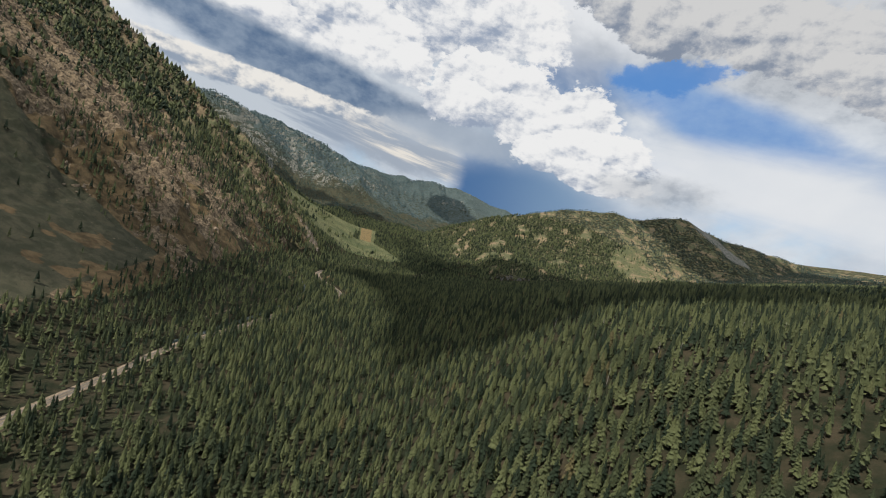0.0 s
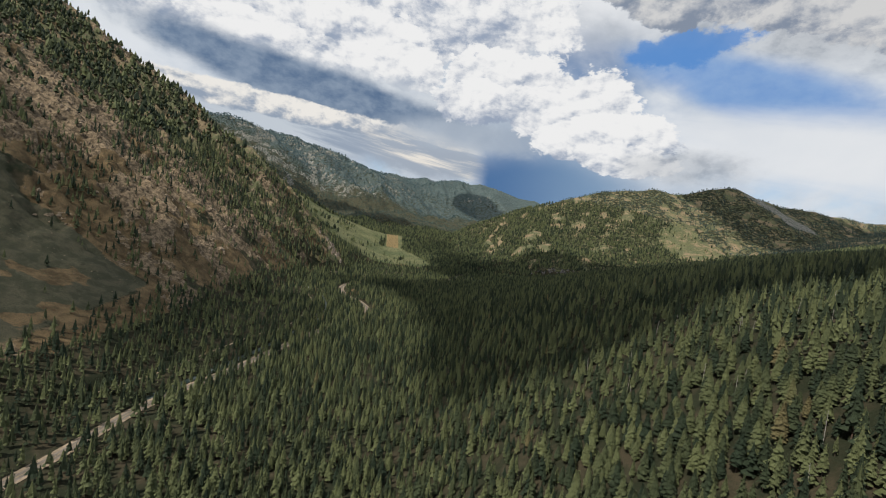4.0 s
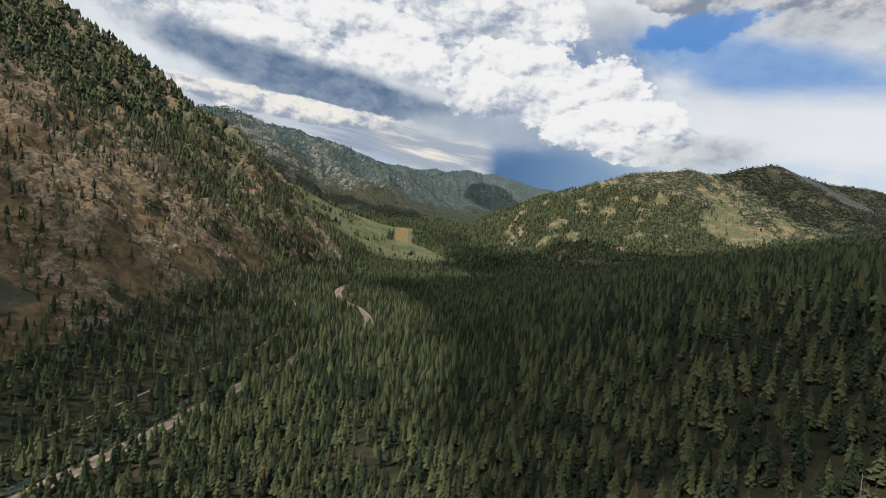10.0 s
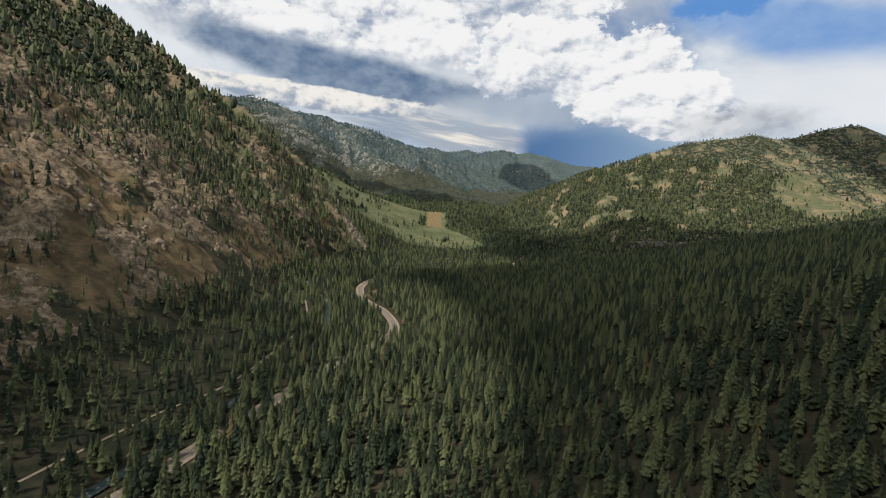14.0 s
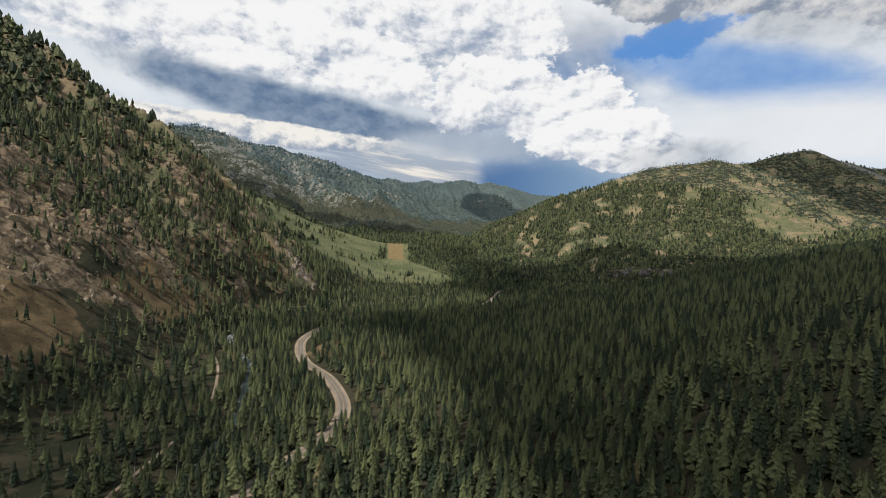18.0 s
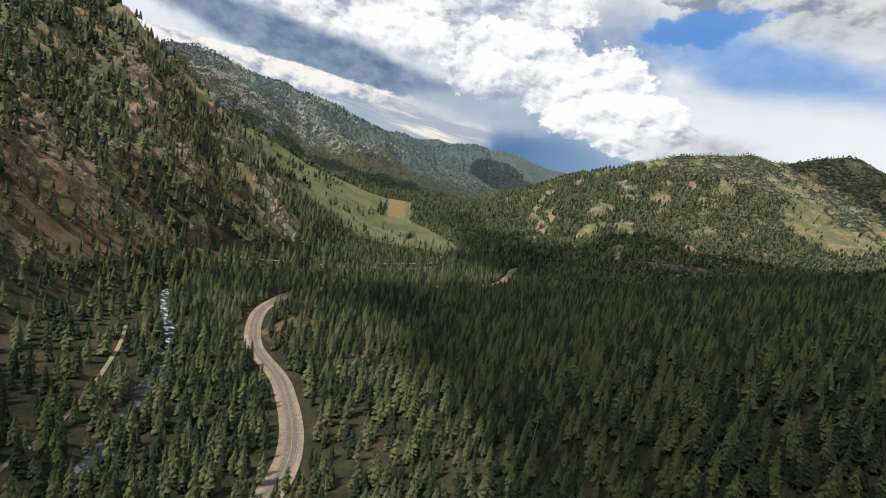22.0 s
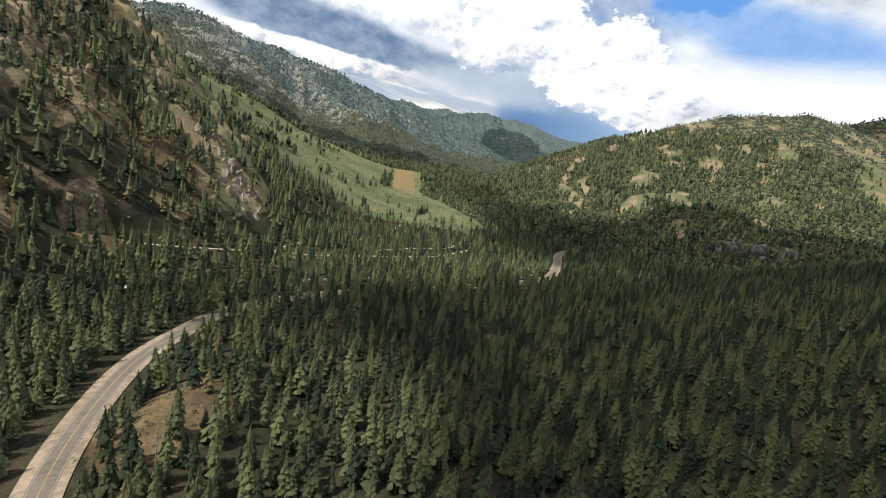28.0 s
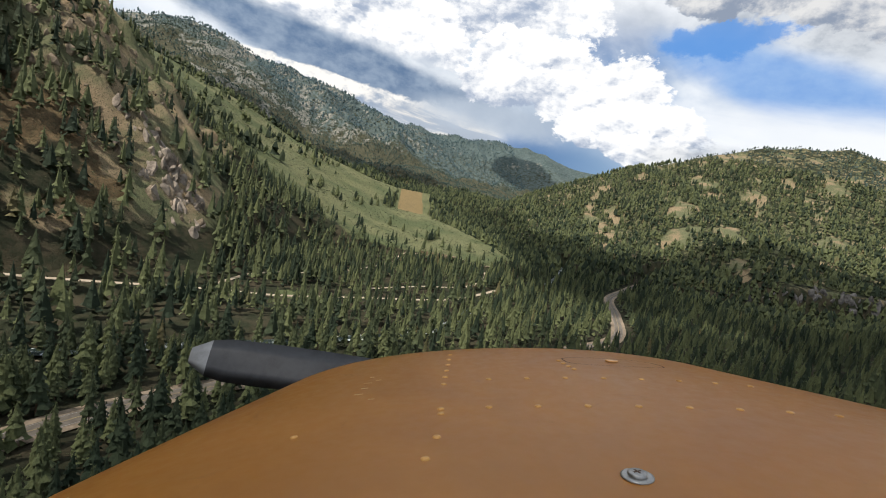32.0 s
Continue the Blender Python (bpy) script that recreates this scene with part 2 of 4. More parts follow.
class Net:
    """Short hand for a material's nodes."""

    def __init__(self, nt):
        self.nt = nt

    def put(self, sock, v):
        if isinstance(v, tuple):
            sock.default_value = (*v, 1) if len(v) == 3 and sock.type == "RGBA" else v
        elif isinstance(v, (int, float)):
            sock.default_value = v
        else:
            self.nt.links.new(v, sock)

    def coords(self, kind="Object"):
        return self.nt.nodes.new("ShaderNodeTexCoord").outputs[kind]

    def place(self):
        return self.nt.nodes.new("ShaderNodeNewGeometry").outputs["Position"]

    def island(self):
        return self.nt.nodes.new("ShaderNodeNewGeometry").outputs["Random Per Island"]

    def lot(self):
        return self.nt.nodes.new("ShaderNodeObjectInfo").outputs["Random"]

    def noise(self, vec, scale, detail=5, rough=0.6, dist=0.0):
        n = self.nt.nodes.new("ShaderNodeTexNoise")
        self.put(n.inputs["Vector"], vec)
        for k, v in (("Scale", scale), ("Detail", detail), ("Roughness", rough), ("Distortion", dist)):
            n.inputs[k].default_value = v
        return n.outputs["Fac"]

    def step(self, x, lo, hi, a=0.0, b=1.0):
        n = self.nt.nodes.new("ShaderNodeMapRange")
        n.interpolation_type = "SMOOTHSTEP"
        for k, v in (("From Min", lo), ("From Max", hi), ("To Min", a), ("To Max", b)):
            n.inputs[k].default_value = v
        self.put(n.inputs["Value"], x)
        return n.outputs[0]

    def math(self, op, a, b=0.0):
        n = self.nt.nodes.new("ShaderNodeMath")
        n.operation = op
        self.put(n.inputs[0], a)
        self.put(n.inputs[1], b)
        return n.outputs[0]

    def mix(self, fac, a, b):
        n = self.nt.nodes.new("ShaderNodeMix")
        n.data_type = "RGBA"
        self.put(n.inputs["Factor"], fac)
        self.put(n.inputs["A"], a)
        self.put(n.inputs["B"], b)
        return n.outputs["Result"]

    def attr(self, name):
        n = self.nt.nodes.new("ShaderNodeAttribute")
        n.attribute_name = name
        return n.outputs["Fac"]

    def bump(self, height, strength, distance, bsdf):
        n = self.nt.nodes.new("ShaderNodeBump")
        n.inputs["Strength"].default_value = strength
        n.inputs["Distance"].default_value = distance
        self.put(n.inputs["Height"], height)
        self.nt.links.new(n.outputs[0], bsdf.inputs["Normal"])


def ground_material():
    m, nt, b = material("ground_cover", 0.95, 0.1)
    k = Net(nt)
    p = k.place()
    fine = k.noise(p, 0.45, 6, 0.65)
    mid = k.noise(p, 0.06, 6, 0.62)
    big = k.noise(p, 0.012, 5, 0.6)
    tiny = k.noise(p, 1.4, 4, 0.7)
    forest = k.mix(k.step(mid, 0.4, 0.65), (0.022, 0.026, 0.014), (0.062, 0.050, 0.031))
    grass = k.mix(k.step(big, 0.38, 0.62), (0.088, 0.104, 0.046), (0.155, 0.152, 0.074))
    grass = k.mix(k.step(fine, 0.50, 0.66, 0, 0.75), grass, (0.052, 0.068, 0.034))
    heath = k.mix(k.step(mid, 0.4, 0.62), (0.052, 0.053, 0.033), (0.088, 0.080, 0.052))
    heath = k.mix(k.step(fine, 0.5, 0.72, 0, 0.7), heath, (0.040, 0.046, 0.026))
    dry = k.mix(k.step(mid, 0.4, 0.62), (0.082, 0.056, 0.030), (0.175, 0.120, 0.064))
    dry = k.mix(k.step(fine, 0.5, 0.7, 0, 0.6), dry, (0.090, 0.088, 0.044))
    rock = k.mix(k.step(k.noise(p, 0.13, 8, 0.7), 0.36, 0.66), (0.070, 0.052, 0.034), (0.29, 0.215, 0.138))
    hay = k.mix(k.step(fine, 0.35, 0.7), (0.155, 0.11, 0.05), (0.25, 0.18, 0.085))
    tan = k.mix(k.step(k.noise(p, 0.02, 4, 0.6), 0.42, 0.6), (0.115, 0.12, 0.063), (0.25, 0.185, 0.112))
    tan = k.mix(k.step(fine, 0.5, 0.75, 0, 0.55), tan, (0.10, 0.11, 0.05))
    pale = k.mix(k.step(k.noise(p, 0.10, 8, 0.75), 0.38, 0.62), (0.080, 0.086, 0.070), (0.29, 0.275, 0.24))
    # blue of the distance haze, put into the far ground's colour
    haze_blue = k.mix(k.step(mid, 0.4, 0.6), (0.056, 0.080, 0.078), (0.095, 0.122, 0.118))
    c = forest
    for name, layer in (("grass", grass), ("heath", heath), ("dry", dry), ("rock", rock), ("tan", tan), ("haze_blue", haze_blue), ("pale", pale), ("hay", hay)):
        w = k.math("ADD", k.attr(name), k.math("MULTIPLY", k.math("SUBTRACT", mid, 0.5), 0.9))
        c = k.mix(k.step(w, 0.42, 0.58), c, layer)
    c = k.mix(k.step(tiny, 0.50, 0.62, 0, 0.75), c, (0.032, 0.036, 0.021))
    c = k.mix(k.math("MULTIPLY", k.step(k.noise(p, 0.7, 5, 0.7), 0.56, 0.66, 0, 0.55), k.step(k.math("ADD", k.attr("dry"), k.attr("rock")), 0.3, 0.7)), c, (0.17, 0.135, 0.09))
    k.put(b.inputs["Base Color"], c)
    k.bump(k.noise(p, 0.3, 8, 0.7), 0.9, 1.6, b)
    return m


def needle_material(name, dark, light, dry, joined):
    m, nt, b = material(name, 0.75, 0.2)
    k = Net(nt)
    p = k.place()
    seed = k.attr("tone") if joined else k.lot()
    tone = k.math("ADD", k.math("MULTIPLY", seed, 0.8), k.math("MULTIPLY", k.noise(p, 0.012, 3), 0.45))
    c = k.mix(k.step(tone, 0.30, 0.95), dark, light)
    c = k.mix(k.step(seed, 0.992, 0.996), c, dry)
    c = k.mix(k.step(k.noise(p, 1.3, 4, 0.7), 0.45, 0.75, 0, 0.6), c, tuple(0.45 * v for v in dark))
    k.put(b.inputs["Base Color"], c)
    k.bump(k.noise(p, 2.5, 5, 0.7), 1.0, 0.5, b)
    return m


def plain(name, dark, light, scale=1.0, rough=0.85, spec=0.2, bump=0.3, dist=0.05):
    m, nt, b = material(name, rough, spec)
    k = Net(nt)
    p = k.place()
    n1, n2 = k.noise(p, scale, 7, 0.65), k.noise(p, scale * 0.12, 4, 0.6)
    c = k.mix(k.step(k.math("ADD", k.math("MULTIPLY", n1, 0.6), k.math("MULTIPLY", n2, 0.4)), 0.35, 0.65), dark, light)
    k.put(b.inputs["Base Color"], c)
    if bump:
        k.bump(n1, bump, dist, b)
    return m


M_GRANITE = plain("granite", (0.085, 0.070, 0.056), (0.31, 0.255, 0.20), 0.3, 0.9, 0.2, 0.7, 0.4)
M_GROUND = ground_material()
M_NEEDLE = needle_material("pine_needles", (0.022, 0.034, 0.018), (0.116, 0.130, 0.055), (0.13, 0.11, 0.05), False)
M_FOREST = needle_material("forest_needles", (0.022, 0.034, 0.018), (0.116, 0.130, 0.055), (0.13, 0.11, 0.05), True)
# the two far needle colours carry a painted haze tint, bluest on the range
M_FARWOOD_HAZE = needle_material("hazed_far_needles", (0.034, 0.056, 0.048), (0.080, 0.110, 0.086), (0.11, 0.10, 0.07), True)
M_RANGEWOOD_HAZE = needle_material("hazed_range_needles", (0.060, 0.100, 0.108), (0.098, 0.142, 0.146), (0.12, 0.12, 0.10), True)
M_BARK = plain("bark", (0.06, 0.045, 0.035), (0.16, 0.11, 0.08), 3.0)
M_DEAD = plain("dead_wood", (0.20, 0.18, 0.16), (0.36, 0.33, 0.30), 3.0)
M_ASPHALT = plain("asphalt", (0.105, 0.088, 0.070), (0.165, 0.139, 0.112), 0.6, 0.9, 0.2, 0.1)
M_GRAVEL = plain("gravel", (0.16, 0.125, 0.088), (0.31, 0.24, 0.17), 0.5, 0.95, 0.1, 0.5, 0.2)
M_PAINT = plain("road_paint", (0.20, 0.19, 0.17), (0.36, 0.34, 0.31), 0.8, 0.7, 0.2, 0.0)
M_YELLOW = plain("yellow_road_paint", (0.24, 0.18, 0.08), (0.34, 0.26, 0.12), 0.8, 0.7, 0.2, 0.0)
M_DIRT = plain("pale_dirt", (0.27, 0.215, 0.155), (0.46, 0.385, 0.29), 0.4, 0.95, 0.1, 0.3, 0.1)
M_CLIFF = plain("grey_cliff", (0.05, 0.047, 0.045), (0.20, 0.185, 0.17), 0.2, 0.95, 0.1, 0.8, 0.6)
M_STONE = plain("stone", (0.070, 0.054, 0.038), (0.31, 0.24, 0.165), 0.35, 0.9, 0.2, 0.7, 0.4)

# ---- shape of the land ----


def lattice(x, y, seed):
    """Smooth value noise in -1..1."""
    xi, yi = np.floor(x).astype(np.int64), np.floor(y).astype(np.int64)
    fx, fy = x - xi, y - yi
    fx, fy = fx * fx * (3 - 2 * fx), fy * fy * (3 - 2 * fy)

    def h(a, b):
        n = (a * 374761393 + b * 668265263 + seed * 974634777) & 0x7FFFFFFF
        n = ((n ^ (n >> 13)) * 1274126177) & 0x7FFFFFFF
        return ((n ^ (n >> 16)) & 0xFFFF) / 32767.5 - 1

    return (h(xi, yi) * (1 - fx) + h(xi + 1, yi) * fx) * (1 - fy) + (h(xi, yi + 1) * (1 - fx) + h(xi + 1, yi + 1) * fx) * fy


def fbm(x, y, size, octaves=5, seed=1, ridged=False):
    out, amp, total = 0.0, 1.0, 0.0
    for o in range(octaves):
        v = lattice(x / size + 17.3 * o, y / size - 9.1 * o, seed + o)
        out = out + amp * ((1 - 2 * np.abs(v)) if ridged else v)
        total += amp
        amp *= 0.52
        size *= 0.47
    return out / total


def smax(a, b, k):
    return 0.5 * (a + b + np.sqrt((a - b) ** 2 + k * k))


def smin(a, b, k):
    return 0.5 * (a + b - np.sqrt((a - b) ** 2 + k * k))


def ease(x, lo, hi):
    t = np.clip((x - lo) / (hi - lo), 0, 1)
    return t * t * (3 - 2 * t)


def valley(y):
    return 0.02 * (y - 600) + 0.035 * np.maximum(y - 1900, 0)


def spur(x, y):
    """The steep rocky mountain whose crest comes down from the left."""
    face = 129 - 0.62 * (x + 336) + 0.16 * (y - 1123) + 62 * ease(y, 1340, 1490)
    foot = np.interp(y, [500, 750, 880, 1100, 1280, 1350, 1450, 1540], [-265, -245, -215, -212, -186, -155, -108, -120])
    nose = valley(y) + 1.0 * (foot - x)
    back = 195 - 0.645 * (x + 236) - 0.5 * (y - 1490) + 12 * ease(-x, 350, 500)
    r = smin(smin(face, nose, 26), back, 16)
    w = (1 - ease(y, 740, 960)) * (1 - ease(-x, 430, 620))
    fan = 30 + 0.36 * (-x - 262) + 0.06 * (y - 700)
    return r * (1 - 0.85 * w) + 0.85 * w * fan


def meadow_edge(y):
    return np.interp(y, [1640, 1690, 1760, 1900, 2000, 2250], [100, 132, 122, 70, 30, 34])


def meadow(x, y):
    """The green bench with the mown strip and the slope above it."""
    crest = np.interp(x, [-1000, -600, -500, -400, -300, -200, -100, -50, 130, 200], [420, 295, 258, 219, 170, 141, 114, 106, 106, 100])
    d = np.maximum(2210 - y, 0)
    fall = 0.21 * np.minimum(d, 210) + 0.085 * np.maximum(d - 210, 0)
    z = crest - fall * np.interp(x, [-600, -300, -150, 0], [0.1, 0.4, 0.8, 1.0])
    z = z - 0.5 * np.maximum(x - meadow_edge(y), 0) - 0.38 * np.maximum(y - 2230, 0)
    base = 1632
    return z - 0.9 * np.maximum(base - y, 0) * ease(x, -140, -60) - 0.25 * np.maximum(1560 - y, 0)


def bench(x, y):
    """The dark wooded shoulder close on the right of the flight."""
    toe = 30 + 0.075 * np.maximum(y - 300, 0)
    top = np.interp(y, [-700, 300, 600, 733, 900, 1040, 1263, 1400, 1560, 1700], [215, 190, 168, 142, 116, 98, 70, 48, 10, -30])
    rise = (x - toe) * np.interp(y, [300, 1000], [0.8, 0.5]) + valley(y) - 4
    return smin(rise, top + 0.2 * (x - 405) + 7 * fbm(x, y, 240, 3, 31), 26)


def right_hill(x, y):
    crest_x = [150, 380, 500, 700, 930, 1200, 1420, 1620, 1930, 2230, 2900, 3600]
    crest_z = [70, 175, 228, 322, 410, 500, 520, 528, 602, 525, 500, 470]
    top = np.interp(x, crest_x, crest_z)
    foot = 1700 + 0.25 * np.maximum(500 - x, 0)
    base = 35 + 0.02 * (x - 300)
    s = np.clip((y - foot) / (2620 - foot), -0.4, 1)
    up = base + (top - base) * np.clip(s, 0, 1) ** 1.2 - 0.6 * np.maximum(foot - y, 0) - 1.0 * np.maximum(250 - x, 0)
    back = top - 0.45 * np.maximum(y - 2620, 0)
    cliff = 26 * ease(y, 1690, 1712) * ease(x, 480, 540) * (1 - ease(x, 680, 760))
    return smin(up + cliff, back, 10)


def far_left(x, y):
    """The rounded mountain and the long ridge behind it, left of the valley's head."""
    wob = 50 * fbm(x, y, 300, 4, 51, True)
    ribs = 120 * fbm(x + 0.35 * y, y * 0.5, 330, 4, 53, True)
    top = np.interp(x, [-3000, -1700, -1560, -1350, -1150, -940, -780, -620, -450], [700, 765, 800, 800, 735, 610, 490, 370, 230])
    s = np.clip((y - 2650) / (3800 - 2650), 0, 1)
    a = 100 + (top - 100) * s ** 0.9 - 0.5 * np.maximum(2650 - y, 0) - 0.6 * np.maximum(y - 3800, 0) + wob * s + ribs * s * (1 - s) * 3
    top = np.interp(x, [-3000, -1200, -1000, -700, -400, -50, 150, 350, 600], [780, 800, 775, 700, 610, 545, 440, 260, 120])
    front = np.interp(x, [-1000, -200, 500], [3000, 3100, 3500])
    s = np.clip((y - front) / (4350 - front), 0, 1)
    b = 120 + (top - 120) * s - 0.5 * np.maximum(front - y, 0) - 1.0 * np.maximum(x - 450, 0) + wob * s + ribs * s * (1 - s) * 3
    return np.maximum(a, b)


def far_range(x, y):
    cx = [-3000, -300, 0, 300, 560, 800, 1000, 1300, 1700, 3000]
    cz = [500, 560, 580, 575, 600, 605, 570, 500, 470, 470]
    top = np.interp(x, cx, cz)
    s = np.clip((y - 3700) / 900, 0, 1)
    return 120 + (top - 120) * s - 0.5 * np.maximum(3700 - y, 0) + 45 * fbm(x, y, 380, 4, 61, True) * s + 300 * fbm(x, y * 0.5, 360, 4, 63, True) * s * (1 - s)


def height(x, y):
    x, y = np.asarray(x, float), np.asarray(y, float)
    f = valley(y) + 2.0 * fbm(x, y, 90, 3, 3)
    z = smax(f, bench(x, y), 8)
    sp = spur(x, y)
    gull = x * 0.55 + y * 0.83
    down = x * 0.83 - y * 0.55
    rough = 24 * fbm(gull, down * 0.4, 80, 5, 7, True) + 14 * fbm(x, y, 26, 4, 17, True)
    sp = sp + rough * ease(sp, 40, 130) * ease(y, 500, 900)
    z = smax(z, sp, 10)
    z = smax(z, meadow(x, y) + 1.5 * fbm(x, y, 70, 3, 9), 8)
    rh = right_hill(x, y)
    z = smax(z, rh + 20 * fbm(x, y, 260, 5, 21, True) * ease(rh, 60, 160), 12)
    fl = far_left(x, y)
    z = smax(z, fl, 20)
    z = smax(z, far_range(x, y), 20)
    return z

# ---- zones of the land ----
ROAD = [(-240, 200), (-214, 345), (-195, 440), (-180, 530), (-146, 620), (-105, 745), (-66, 855), (-28, 945), (-46, 1025), (-82, 1085), (-100, 1150), (-99, 1195), (-86, 1240),
        (-40, 1290), (50, 1345), (120, 1395), (165, 1440), (200, 1520), (232, 1606), (290, 1690), (341, 1760), (420, 1850)]
TRACK = [(-232, 540), (-206, 600), (-192, 650), (-176, 705), (-158, 758), (-139, 795), (-130, 850), (-127, 960), (-150, 1045), (-172, 1095)]
CAMP = [(-222, 1285), (-196, 1318), (-150, 1352), (-112, 1382), (-72, 1402), (-24, 1430), (40, 1470), (90, 1540)]
LANE = [(-112, 1382), (-100, 1440), (-62, 1483), (-36, 1528), (-15, 1580), (-4, 1624), (23, 1628), (53, 1632), (95, 1629), (150, 1650)]
LOOP = [(-23, 1457), (10, 1487), (38, 1505), (66, 1537), (86, 1590), (91, 1618)]
BARE = [(590, 2130, 45, 40), (529, 1999, 50, 36), (613, 1951, 34, 22), (697, 1929, 36, 18), (853, 2030, 60, 30), (1036, 2356, 40, 50), (886, 2275, 26, 50), (764, 2307, 40, 26), (1130, 2300, 30, 40), (980, 2180, 24, 30)]
MEADOW_TREES = [(36, 1948, 15), (29, 1725, 17), (38, 1750, 18), (22, 1703, 15), (33, 1738, 14), (26, 1714, 12), (-66, 1942, 16), (-75, 1918, 15), (-119, 1823, 19), (-112, 1818, 13), (62, 1657, 13), (77, 1686, 14),
                (-10, 1753, 12), (-62, 1696, 12), (-155, 1866, 17), (-150, 1858, 14), (50, 1668, 10), (-95, 1760, 11), (-30, 1850, 7)]
RIVER = [(-190, 540), (-143, 690), (-124, 770), (-106, 840), (-99, 900), (-104, 967), (-117, 1020), (-135, 1080), (-168, 1136), (-192, 1195), (-170, 1250), (-100, 1300), (-30, 1345), (25, 1390), (60, 1460), (120, 1560), (190, 1680), (260, 1850)]


def curve_through(points, step):
    """A smooth line through the points, at even steps."""
    p = np.array([points[0]] + list(points) + [points[-1]], float)
    out = []
    for i in range(1, len(p) - 2):
        n = max(2, int(np.linalg.norm(p[i + 1] - p[i]) / step))
        s = np.linspace(0, 1, n, endpoint=False)[:, None]
        a, b, c, d = p[i - 1], p[i], p[i + 1], p[i + 2]
        out.append(0.5 * (2 * b + (c - a) * s + (2 * a - 5 * b + 4 * c - d) * s * s + (3 * b - a - 3 * c + d) * s ** 3))
    return np.vstack(out + [p[-1:]])


LINES = {name: curve_through(pts, 4.0) for name, pts in (("road", ROAD), ("track", TRACK), ("camp", CAMP), ("lane", LANE), ("loop", LOOP), ("river", RIVER))}


def away(x, y, name):
    """Distance in plan from a road, track or river (1e3 where far)."""
    line = LINES[name]
    x, y = np.asarray(x, float), np.asarray(y, float)
    out = np.full(x.shape, 1e3)
    near = (x > line[:, 0].min() - 60) & (x < line[:, 0].max() + 60) & (y > line[:, 1].min() - 60) & (y < line[:, 1].max() + 60)
    qx, qy = x[near], y[near]
    best = np.full(qx.shape, 1e6)
    for lx, ly in line:
        np.minimum(best, (qx - lx) ** 2 + (qy - ly) ** 2, out=best)
    out[near] = np.sqrt(best)
    return out


def level(y, name):
    """Height of a road, track or river along its way."""
    z = valley(y)
    if name == "camp":
        z = z + np.interp(y, [1285, 1340, 1400], [16, 7, 0])
    return z


def line_level(name, lift=0.0):
    line = LINES[name]
    z = level(line[:, 1], name) + lift
    return np.column_stack([line, z])


def in_hay(x, y):
    u = x - (-8 - 0.03 * (y - 2100))
    return ease(u, -30, -24) * (1 - ease(u, 20, 26)) * ease(y, 1985, 2005) * (1 - ease(y, 2240, 2260))


